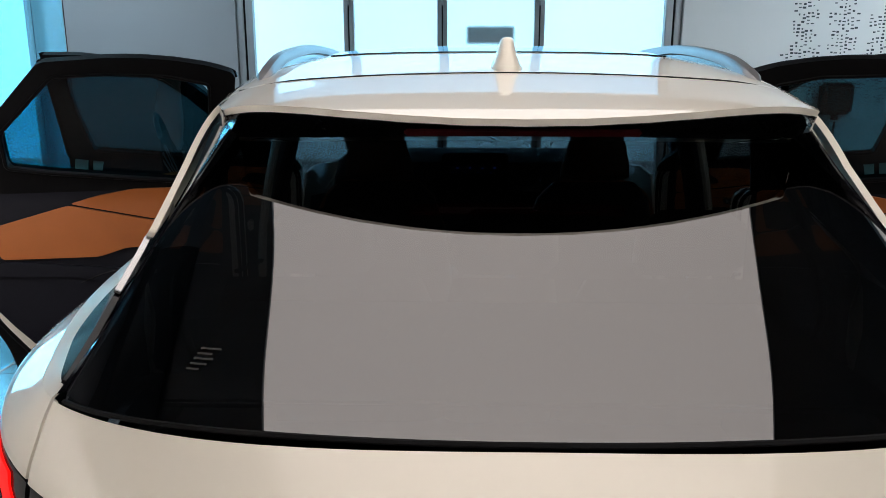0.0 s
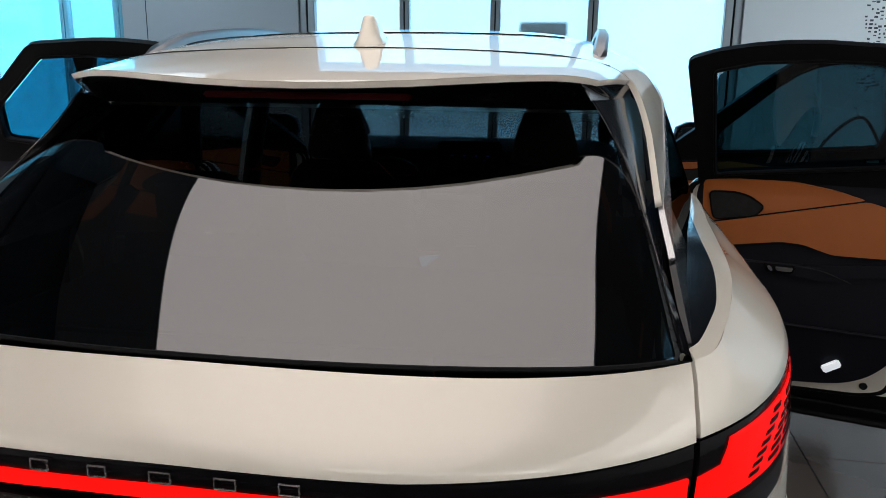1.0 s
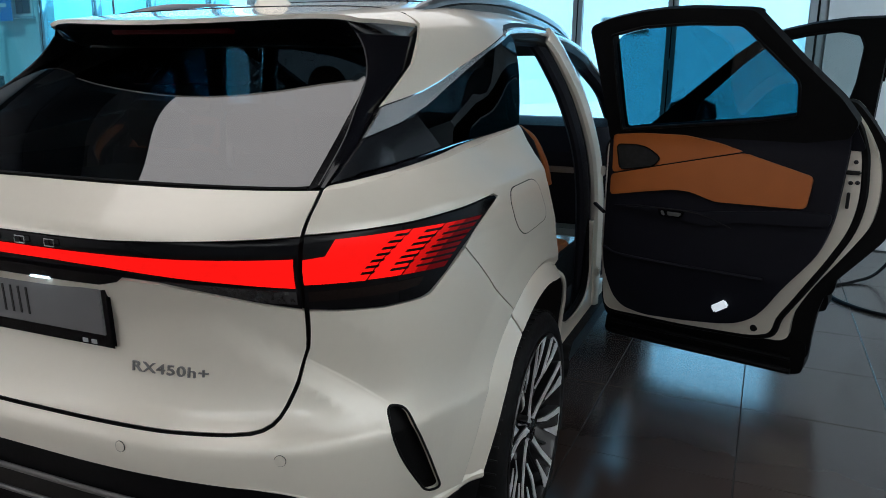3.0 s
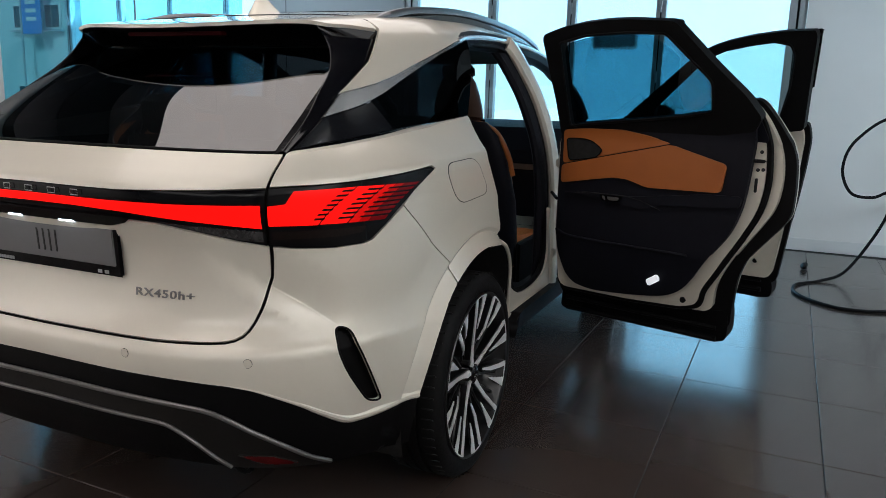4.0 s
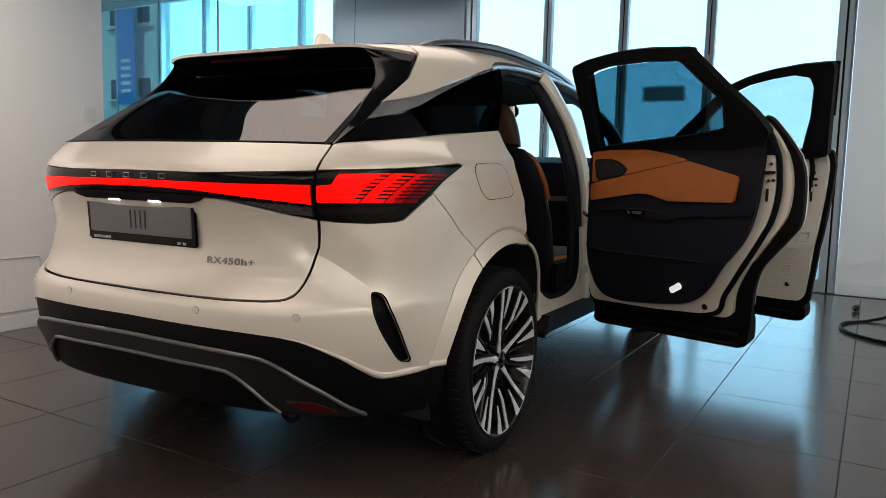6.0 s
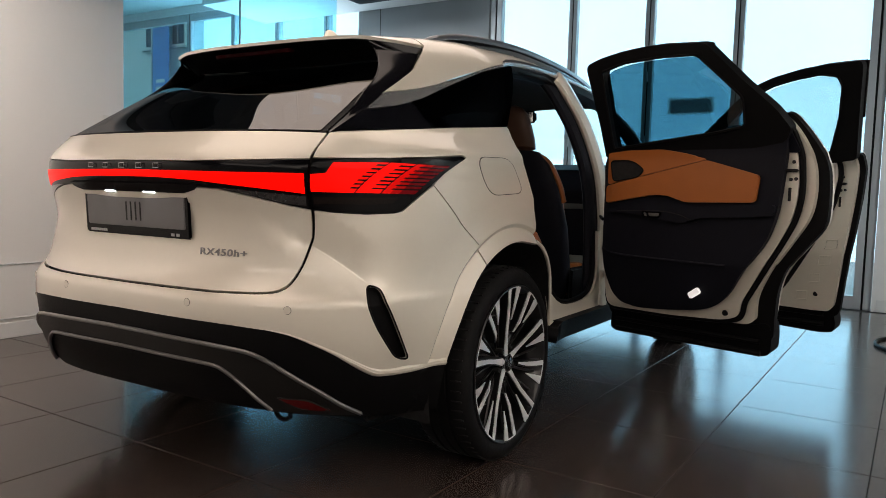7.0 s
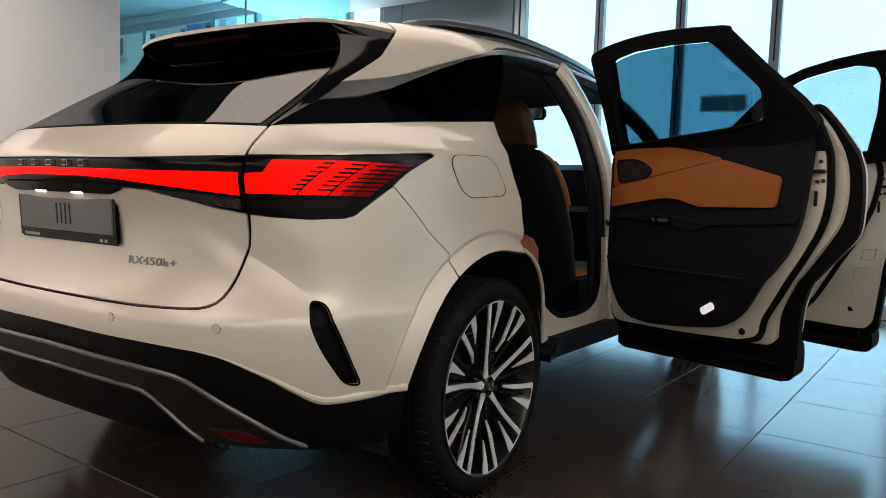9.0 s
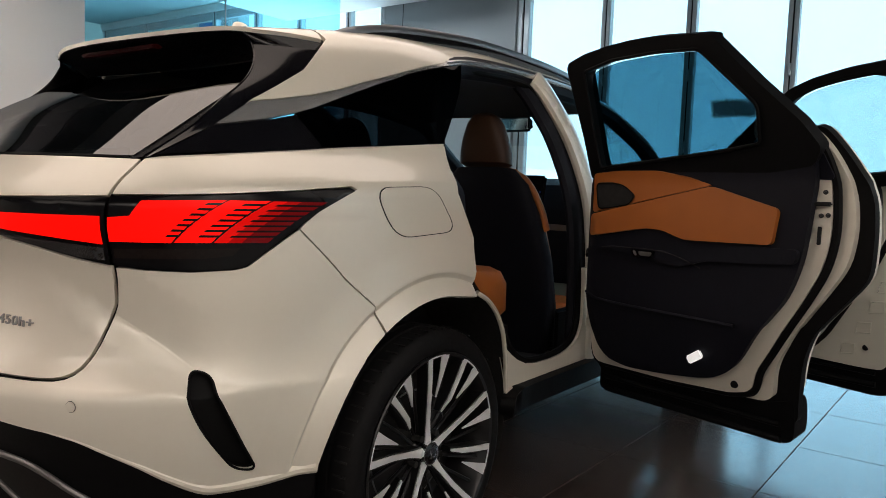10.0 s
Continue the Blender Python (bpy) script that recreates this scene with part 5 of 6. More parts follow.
def spoke_mesh(key, odd, s, mat):
    """One spoke, its back, a rim wedge or a thin spoke, pointing up; shared between the wheels."""
    if (key, odd, s) in SPOKES:
        return SPOKES[key, odd, s]
    bm = bmesh.new()
    twist = -0.04

    def at_r(r, ang, h):
        return Vector((h * s, r * math.sin(ang), r * math.cos(ang)))
    back = key == "back"
    if key in ("face", "back"):
        rows = [(0.030, 0.016, -0.030, 0.0), (0.06, 0.0110, -0.029, 0.0), (0.10, 0.0080, -0.026, 0.0), (0.17, 0.0078, -0.018, -0.004), (0.24, 0.0086, -0.008, twist * 0.6), (0.294, 0.0100, -0.002, twist)]
        if odd:
            rows = [(0.125, 0.0035, -0.034, 0.0)] + rows[3:]
    else:
        base = twist + 0.25
        rows = [(0.294, 0.0180, -0.002, base), (0.245, 0.0105, -0.008, base * 0.99), (0.165 if not odd else 0.185, 0.0018, -0.022, base * 0.97)]
    dw, dh, th = (0.005, -0.004, 0.035) if back else (0.0, 0.0, 0.004)
    if key == "thin":
        for off in (0.14, 0.42):
            tube([at_r(0.05, off, -0.060), at_r(0.15, off, -0.050), at_r(0.282, twist + off, -0.034)], 0.0055, n=6, bm=bm)
    else:
        last = None
        for r, w, h, an in rows:
            ring = [bm.verts.new(at_r(r, an + k * (w + dw) / r, h + dh)) for k in (-1, 1)] + [bm.verts.new(at_r(r, an + k * (w + dw) / r, h + dh - th)) for k in (1, -1)]
            if last:
                for k in range(4):
                    bm.faces.new((last[k], last[(k + 1) % 4], ring[(k + 1) % 4], ring[k]))
            else:
                bm.faces.new(ring)
            last = ring
        bm.faces.new(last)
        if key == "wedge":
            # bright rim edge between the spoke and its wedge
            last = None
            for k in range(7):
                an = twist + (base - twist) * k / 6
                ring = [bm.verts.new(at_r(r, an, -0.0015 - d)) for r, d in ((0.290, 0), (0.297, 0), (0.297, 0.004), (0.290, 0.004))]
                if last:
                    for q in range(4):
                        bm.faces.new((last[q], last[(q + 1) % 4], ring[(q + 1) % 4], ring[q]))
                last = ring
    bmesh.ops.recalc_face_normals(bm, faces=bm.faces)
    me = bpy.data.meshes.new(key)
    bm.to_mesh(me)
    bm.free()
    me.materials.append(mat)
    SPOKES[key, odd, s] = me
    return me


def wheel(at, mirrored, name="wheel"):
    wh = empty(name, at, "", "")
    wh.parent = car
    wh.matrix_parent_inverse = car.matrix_basis.inverted()
    s = -1 if mirrored else 1

    def add(nm, bm, mat, lab=""):
        bmesh.ops.scale(bm, vec=(s, 1, 1), verts=bm.verts)
        bmesh.ops.translate(bm, vec=at, verts=bm.verts)
        return part(nm, bm, mat, wh, lab)
    tyre = [(0.284, -0.025), (0.298, -0.010), (0.308, -0.004), (0.332, -0.002), (0.352, -0.010), (0.364, -0.024), (0.369, -0.045)]
    for g in (-0.075, -0.118, -0.160):
        tyre += [(0.3695, g + 0.007), (0.3615, g + 0.005), (0.3615, g - 0.005), (0.3695, g - 0.007)]
    tyre += [(0.369, -0.190), (0.364, -0.212), (0.350, -0.228), (0.310, -0.235), (0.270, -0.215)]
    add("tyre", lathe(tyre, 96, "x", closed=True), TYRE, "black road tyre")
    bm = bmesh.new()
    for i in range(64):
        a = 2 * math.pi * i / 64
        for side, (h0, h1) in enumerate(((-0.060, -0.018), (-0.214, -0.172))):
            m = Matrix.Rotation(a + side * 0.04, 4, "X") @ pose(0, 0, 0)
            q = box((h1 - h0, 0.005, 0.004), ((h0 + h1) / 2, 0, 0.3675), 0)
            bmesh.ops.transform(q, matrix=m, verts=q.verts)
            me = bpy.data.meshes.new("tmp")
            q.to_mesh(me)
            q.free()
            bm.from_mesh(me)
            bpy.data.meshes.remove(me)
    tagged(add("tyre_tread", bm, VOID), kind="stuff")
    rim = [(0.297, -0.012), (0.301, -0.004), (0.298, 0.0), (0.289, -0.004), (0.281, -0.018), (0.270, -0.06), (0.245, -0.12), (0.25, -0.20), (0.27, -0.21), (0.275, -0.2)]
    add("rim", lathe(rim, 80, "x", closed=True), DARKRIM, "dark grey alloy rim")
    add("hub_face", lathe([(0.0, -0.055), (0.245, -0.12)], 48, "x"), VOID)
    add("brake_disc", lathe([(0.07, -0.10), (0.175, -0.10), (0.175, -0.118), (0.07, -0.118)], 48, "x", closed=True), SILVER, "brake disc")
    for i in range(10):
        turn = Matrix.Translation(at) @ Matrix.Rotation(-2 * math.pi * (i - 0.17) / 10, 4, "X")
        for nm, key, mat, lab in (("spoke", "face", MACHINED, "machined silver spoke face"), ("spoke_back", "back", DARKRIM, "dark spoke back"), ("rim_wedge", "wedge", MACHINED, "machined silver wedge"), ("thin_spoke", "thin", DARKRIM, "thin dark spoke")):
            ob = mesh_object(nm, spoke_mesh(key, i % 2, s, mat), None, wh, lab if i == 0 else "")
            ob.matrix_basis = turn
    add("hub_cap", lathe([(0.0, -0.018), (0.026, -0.019), (0.033, -0.024), (0.036, -0.034), (0.05, -0.055)], 40, "x"), GLOSS, "black hub cap")
    add("cap_ring", lathe([(0.031, -0.0205), (0.035, -0.0205), (0.035, -0.034), (0.031, -0.034)], 40, "x", closed=True), CHROME, "chrome cap ring")
    bm = bmesh.new()
    box((0.002, 0.004, 0.030), (-0.0178, -0.004, 0), 0, turn=(25, 0, 0), bm=bm)
    box((0.002, 0.022, 0.004), (-0.0178, 0.004, -0.011), 0, bm=bm)
    add("cap_mark", bm, CHROME, "small chrome mark")
    for k in range(5):
        a = 2 * math.pi * (k + .5) / 5
        add("wheel_nut", lathe([(0.0, -0.026), (0.010, -0.028), (0.010, -0.06)], 8, "x", (0, 0.062 * math.sin(a), 0.062 * math.cos(a))), VOID)
    return wh


for yc in AXLES:
    for mm in (False, True):
        wheel(((-1 if mm else 1) * 0.956, yc, ZH), mm)

# ---- the open doors ----
DIRX, DIRY = 0.96, -0.28


def door_map(hinge):
    """From along, inward and height to the world, for a door swung open on that hinge."""
    def f(a, n, z):
        return Vector((hinge[0] + DIRX * a + DIRY * n, hinge[1] + DIRY * a - DIRX * n, z))
    return f


def lean(z):
    if z > 1.2:
        return 0.28 * (z - 1.2)
    if z < 0.75:
        return -0.22 * (0.75 - z)
    return 0.0


REAR = dict(
    hinge=(0.88, 2.05),
    trim=[(.07, 1.222), (.18, 1.236), (.63, 1.285), (.80, 1.322), (.885, 1.365), (.935, 1.28), (.925, 1.08), (.914, .962), (.877, .847), (.769, .70), (.72, .62), (.679, .573), (.62, .537), (.553, .520), (.40, .500), (.239, .490), (.15, .508), (.11, .553), (.072, .658)],
    upper=[(.09, 1.222), (.2, 1.233), (.383, 1.234), (.5, 1.214), (.600, 1.188), (.35, 1.131), (.097, 1.073)],
    lower=[(.097, 1.067), (.35, 1.126), (.604, 1.184), (.838, 1.119), (.826, 1.007), (.70, 1.004), (.519, 1.0), (.47, 1.014), (.43, 1.027), (.36, 1.030), (.25, 1.012), (.100, .985)],
    speaker=[(.112, 1.186), (.20, 1.188), (.245, 1.178), (.298, 1.143), (.270, 1.110), (.134, 1.089)],
    arm=[(.105, .945), (.20, .955), (.455, .955), (.781, .997), (.912, 1.0), (.906, .955), (.78, .945), (.6, .935), (.50, .905), (.30, .935)],
    pocket=[(.075, .765), (.20, .742), (.71, .735)],
    jamb1=[(.05, .474), (.40, .474), (.66, .488), (.735, .512), (.748, .578), (.80, .66), (.892, .815), (.955, .94), (.975, 1.05), (.965, 1.2), (.935, 1.30), (.887, 1.355), (.80, 1.302), (.633, 1.268), (.181, 1.220), (.05, 1.205)],
    jamb2=[(.035, .46), (.40, .46), (.76, .48), (.79, .50), (.80, .60), (.86, .715), (.95, .85), (1.015, .955), (1.03, 1.06), (1.02, 1.17), (.965, 1.29), (.90, 1.37), (.80, 1.302), (.633, 1.268), (.181, 1.220), (.035, 1.20)],
    black=[(.02, .42), (.80, .41), (.843, .42), (.851, .52), (.868, .64), (.905, .735), (1.0, .852), (1.055, .922), (1.06, 1.05), (1.05, 1.17), (.973, 1.30), (.90, 1.39), (.80, 1.304), (.633, 1.270), (.181, 1.222), (.02, 1.20)],
    skin=[(.015, .50), (.853, .50), (.874, .63), (.912, .735), (1.005, .850), (1.064, .920), (1.07, 1.05), (1.058, 1.175), (.98, 1.300), (.91, 1.39), (.80, 1.302), (.633, 1.268), (.181, 1.220), (.015, 1.20)],
    clad=[(.02, .348), (.06, .338), (.80, .338), (.838, .352), (.846, .40), (.85, .50), (.74, .468), (.40, .452), (.06, .452), (.035, .43)],
    frame=[(.072, 1.20), (.058, 1.35), (.035, 1.50), (.018, 1.612), (.03, 1.632), (.11, 1.655), (.216, 1.670), (.32, 1.677), (.42, 1.676), (.61, 1.661), (.632, 1.650), (.775, 1.498), (.90, 1.378), (.955, 1.302), (.93, 1.25), (.60, 1.20)],
    window=[(.128, 1.240), (.122, 1.30), (.113, 1.45), (.106, 1.592), (.24, 1.619), (.425, 1.624), (.580, 1.616), (.597, 1.606), (.764, 1.440), (.772, 1.42), (.772, 1.318), (.633, 1.296), (.181, 1.249)],
    latch=(.955, 1.139), lamp=(.562, .601), bolt=(.675, .522), handle=(.365, .940), mirror=False)
FRONT_D = dict(
    hinge=(0.90, 3.2),
    trim=[(.08, 1.17), (.30, 1.19), (.8, 1.235), (.96, 1.25), (.985, 1.13), (.89, .86), (.80, .68), (.67, .535), (.55, .50), (.40, .48), (.15, .48), (.09, .60)],
    upper=[(.12, 1.165), (.4, 1.185), (.62, 1.165), (.75, 1.145), (.12, 1.05)],
    lower=[(.12, 1.045), (.70, 1.13), (.86, 1.075), (.84, .98), (.60, .985), (.30, .985), (.12, .96)],
    speaker=[(.16, 1.13), (.28, 1.145), (.33, 1.11), (.20, 1.08)],
    arm=[(.13, .92), (.5, .935), (.92, .965), (.91, .925), (.6, .905), (.30, .905)],
    pocket=[(.10, .74), (.30, .72), (.84, .715)],
    jamb1=[(.05, .46), (.55, .46), (.68, .49), (.745, .55), (.84, .70), (.935, .86), (1.0, 1.02), (1.025, 1.16), (1.015, 1.23), (.985, 1.252), (.6, 1.222), (.30, 1.20), (.05, 1.15)],
    jamb2=[(.035, .44), (.90, .425), (.985, .43), (1.01, .46), (1.045, .65), (1.075, .84), (1.10, 1.05), (1.11, 1.2), (1.09, 1.272), (1.04, 1.268), (.6, 1.222), (.30, 1.20), (.035, 1.15)],
    black=[(.02, .40), (.95, .39), (1.015, .41), (1.03, .50), (1.06, .67), (1.09, .85), (1.115, 1.05), (1.125, 1.2), (1.11, 1.28), (1.06, 1.272), (.6, 1.224), (.30, 1.20), (.02, 1.15)],
    skin=[(.015, .45), (1.02, .45), (1.035, .50), (1.065, .67), (1.095, .85), (1.12, 1.05), (1.13, 1.2), (1.115, 1.285), (1.08, 1.272), (.6, 1.222), (.30, 1.20), (.015, 1.15)],
    clad=[(.02, .325), (.94, .30), (1.0, .312), (1.01, .36), (1.0, .425), (.80, .42), (.40, .425), (.04, .425)],
    frame=[(.015, 1.15), (.03, 1.19), (.30, 1.40), (.52, 1.575), (.62, 1.640), (.72, 1.675), (.85, 1.700), (1.0, 1.715), (1.155, 1.715), (1.165, 1.69), (1.14, 1.45), (1.12, 1.24), (.60, 1.17)],
    window=[(.30, 1.215), (.33, 1.33), (.56, 1.535), (.65, 1.60), (.73, 1.632), (.85, 1.655), (.97, 1.668), (1.05, 1.65), (1.07, 1.60), (1.05, 1.45), (1.0, 1.275), (.6, 1.235)],
    latch=(1.045, 1.12), lamp=(.70, .607), bolt=(.92, .52), handle=(.40, 1.02), mirror=True)


def door(name, D, m):
    dm = door_map(D["hinge"])
    o = dm(0, 0, 0.3)
    th = empty(name, ((-1 if m else 1) * o.x, o.y, 0.3), "", "")
    th.parent = car
    th.matrix_parent_inverse = car.matrix_basis.inverted()
    out = tuple(dm(0.5, -4.0, 0.9))
    tagged(th, "open car door with black and tan leather trim")

    def sheet(nm, loop, n0, mat, lab="", depth=0.03, bulge=None, holes=(), step=0.04, parent=None):
        loop = rounded(loop, 0.018 if parent or nm == "window_frame" else 0.05, 4)
        holes = [rounded(h, 0.014, 4) for h in holes]

        def f(a, z):
            return dm(a, n0 + lean(z) + (bulge(a, z) if bulge else 0.0), z)
        return panel(nm, loop, f, mat, parent or th, lab, step=step, depth=depth, holes=holes, middle=out, mirror=m)

    def put(nm, bm, mat, lab="", parent=None):
        return part(nm, flip(bm) if m else bm, mat, parent or th, lab)

    sheet("outer_skin", D["skin"], -0.112, PAINT, "cream-white outer skin", 0.03)
    sheet("edge_cladding", [(a + .012 if a > .8 else a, z) for a, z in D["black"]], -0.090, RUBBER, "black weather strip", 0.03)
    sheet("door_shell", D["jamb2"], -0.062, PAINT, "cream-white door edge", 0.035)
    sheet("door_shell", D["jamb1"], -0.030, PAINT, "cream-white door edge", 0.035)
    tr = [a for a in rounded(D["jamb1"], 0.05, 4)]
    put("door_seal", tube([dm(a * 1.012 if a > .1 else a, -0.045 + lean(z), z - (0.004 if z < .52 else 0)) for a, z in tr], 0.013, True, 7), RUBBER, "black rubber door seal")
    sheet("lower_cladding", D["clad"], -0.088, PLASTIC, "matt black door cladding", 0.085, step=0.03)
    ca, cb = (0.06, 0.80) if not D["mirror"] else (0.08, 0.95)
    for z, r in ((0.352, 0.014), (0.405, 0.010)):
        put("cladding_rib", tube(smooth_path([dm(a, -0.083 + lean(z), z) for a in np.linspace(ca, cb, 5)], 4), r, n=8), PLASTIC)
    if not D["mirror"]:
        sheet("corner_trim", [(.80, 1.296), (.887, 1.352), (.94, 1.302), (.974, 1.222), (.968, 1.210), (.905, 1.212), (.85, 1.24)], -0.026, BLACKLEATHER, "black leather corner trim", 0.012, step=0.03, parent=th)
    # trim with an arm rest that stands out
    lo, hi = 0.50, 1.25

    def swell(a, z):
        t = min(max((z - lo) / (hi - lo), 0), 1)
        edge = min(1, max(0, min(a - 0.06, 1.0 - a) / 0.06))
        return 0.022 * math.sin(math.pi * t) ** 0.7 * edge if 0 < t < 1 else 0.0
    trim = sheet("trim_panel", D["trim"], -0.004, BLACKLEATHER, "black leather door trim", 0.03, swell)
    sheet("tan_upper", D["upper"], 0.004, LEATHER, "tan leather upper insert", 0.012, swell, parent=trim)
    sheet("tan_lower", D["lower"], 0.014, LEATHER, "tan leather lower insert", 0.02, swell, parent=trim)
    sheet("speaker", D["speaker"], 0.010, VOID, "black speaker cover", 0.008, swell, parent=trim, step=0.03)
    put("speaker_rim", tube([dm(a, 0.011 + lean(z) + swell(a, z), z) for a, z in rounded(D["speaker"], 0.02, 3)], 0.003, True, 6), RUBBER, "", trim)
    sheet("arm_rest", D["arm"], 0.016, BLACKLEATHER, "black arm rest", 0.035, swell, parent=trim, step=0.03)
    pk = smooth_path([dm(a, 0.0 + lean(z) + swell(a, z), z) for a, z in D["pocket"]], 8)
    put("pocket_edge", tube(pk, 0.006, n=6), BLACKLEATHER, "", trim)
    (ha, hz), (la, lz) = D["handle"], D["lamp"]
    flat = Matrix.Rotation(math.atan2(DIRY, DIRX), 4, "Z")
    for nm, w, h, at, lift, mat, lab in (("handle_recess", .094, .026, 0.0, 0.050, GLOSS, "gloss black handle recess"), ("pull_handle", .052, .015, .014, 0.054, DIMSILVER, "small grey metal lever"), ("lock_button", .012, .018, -.030, 0.054, SILVER, "bright lock button")):
        bm = box((w, 0.008, h), (0, 0, 0), 0.003)
        for v in bm.verts:
            v.co.x += v.co.z * -0.5 * (1 if nm == "lock_button" else math.copysign(1, -v.co.x))
        bmesh.ops.transform(bm, matrix=Matrix.Translation(dm(ha + at, lift, hz)) @ flat, verts=bm.verts)
        put(nm, bm, mat, lab, trim)
    put("handle_bezel", tube(smooth_path([dm(ha - .18, 0.055, hz + .01), dm(ha, 0.056, hz + .018), dm(ha + .12, 0.05, hz + .008), dm(ha + .22, 0.03, hz - .03)], 6), 0.0016, n=6), TRIM, "", trim)
    m4 = Matrix.Translation(dm(la, 0.012 + lean(lz) + swell(la, lz), lz)) @ Matrix.Rotation(math.atan2(DIRY, DIRX), 4, "Z") @ Matrix.Rotation(radians(-34), 4, "Y")
    bm = box((0.062, 0.012, 0.030), (0, 0, 0), 0.005)
    bmesh.ops.transform(bm, matrix=m4, verts=bm.verts)
    put("courtesy_lamp", bm, COURTESY, "lit white courtesy lamp", trim)
    # latch, bolts
    ka, kz = D["latch"]
    ke = -0.055 if D["mirror"] else -0.022
    bm = box((0.050, 0.03, 0.013), (0, 0, 0), 0.004)
    bmesh.ops.transform(bm, matrix=Matrix.Translation(dm(ka - 0.01, ke, kz)) @ Matrix.Rotation(math.atan2(DIRY, DIRX), 4, "Z"), verts=bm.verts)
    put("latch", bm, VOID, "black door latch")
    for da, dz in ((-0.004, 0.035), (-0.012, -0.035), (0.008, -0.033)):
        put("latch_bolt", lathe([(0.0, -0.001), (0.003, -0.001), (0.0035, -0.003), (0.007, -0.0025), (0.0072, 0.008)], 12, "y", dm(ka + da, ke - 0.004, kz + dz)), DARKRIM)
    bm = box((0.010, 0.01, 0.055), (0, 0, 0), 0.002)
    bmesh.ops.transform(bm, matrix=Matrix.Translation(dm(ka - .014, ke - 0.005, kz - .095)) @ Matrix.Rotation(math.atan2(DIRY, DIRX), 4, "Z"), verts=bm.verts)
    put("edge_slot", bm, VOID)
    ba, bz = D["bolt"]
    put("edge_plug", lathe([(0.0, -0.003), (0.013, -0.002), (0.014, 0.01)], 16, "y", dm(ba, (-0.062 if D["mirror"] else -0.028) + lean(bz), bz)), RUBBER, "black edge plug")
    if D["mirror"]:
        for pa, pz in ((.84, .505), (.91, .61), (.965, .71), (1.0, .80)):
            put("pressed_rib", tube([dm(pa + x, -0.061 + lean(pz + z), pz + z) for x, z in ((-.03, -.03), (.03, -.02), (.035, .025), (-.02, .02))], 0.004, True, 6), PAINT, "")
    # window frame, glass
    fr = sheet("window_frame", D["frame"], 0.0, RUBBER, "black window frame", 0.055, holes=[D["window"]])
    put("frame_seal", tube([dm(a, 0.008 + lean(z), z) for a, z in rounded(D["window"], 0.014, 4)], 0.006, True, 6), RUBBER, "", fr)
    g = sheet("window_glass", D["window"], -0.03, FRONTGLASS if D["mirror"] else TINTGLASS, "blue-tinted door window", 0.004, step=0.08)
    g.visible_shadow = False
    put("outer_strip", tube(smooth_path([dm(a, -0.058 + lean(z), z + .006) for a, z in D["frame"][3:11]], 4), 0.008, n=6), GLOSS, "", fr)
    # hinges, strap
    for hz2 in (0.62, 1.06):
        put("hinge", box((0.02, 0.03, 0.04), tuple(dm(-0.005, -0.115, hz2)), 0.005), PAINT, "cream-white hinge")
    put("check_strap", tube([dm(0.06, -0.01, 0.905), dm(-0.05, -0.14, 0.915)], 0.008, n=6), RUBBER, "black check strap")
    if D["mirror"]:
        c = dm(0.20, -0.24, 1.27)
        bm = pillow([(c + Vector((0, 0, -0.085)), 0.07, 0.03, 0), (c + Vector((0, 0, -0.065)), 0.115, 0.055, 0), (c, 0.135, 0.07, 0), (c + Vector((0, 0, 0.06)), 0.12, 0.06, 0), (c + Vector((0, 0, 0.085)), 0.07, 0.03, 0)], power=2.6)
        mr = put("door_mirror", bm, GLOSS, "black door mirror")
        put("mirror_foot", tube([dm(0.16, -0.08, 1.17), dm(0.17, -0.2, 1.20)], 0.025, n=8), GLOSS, "", mr)
        bm = box((0.20, 0.004, 0.12), tuple(c + Vector((0, -0.066, 0))), 0.002)
        put("mirror_glass", bm, CHROME, "", mr)
    else:
        put("outer_handle", tube(smooth_path([dm(.78, -.14, 1.03), dm(.85, -.165, 1.035), dm(.93, -.15, 1.04)], 5), 0.014, n=8), PAINT, "cream-white outer handle")


for mm in (False, True):
    door("rear_door", REAR, mm)
    door("front_door", FRONT_D, mm)

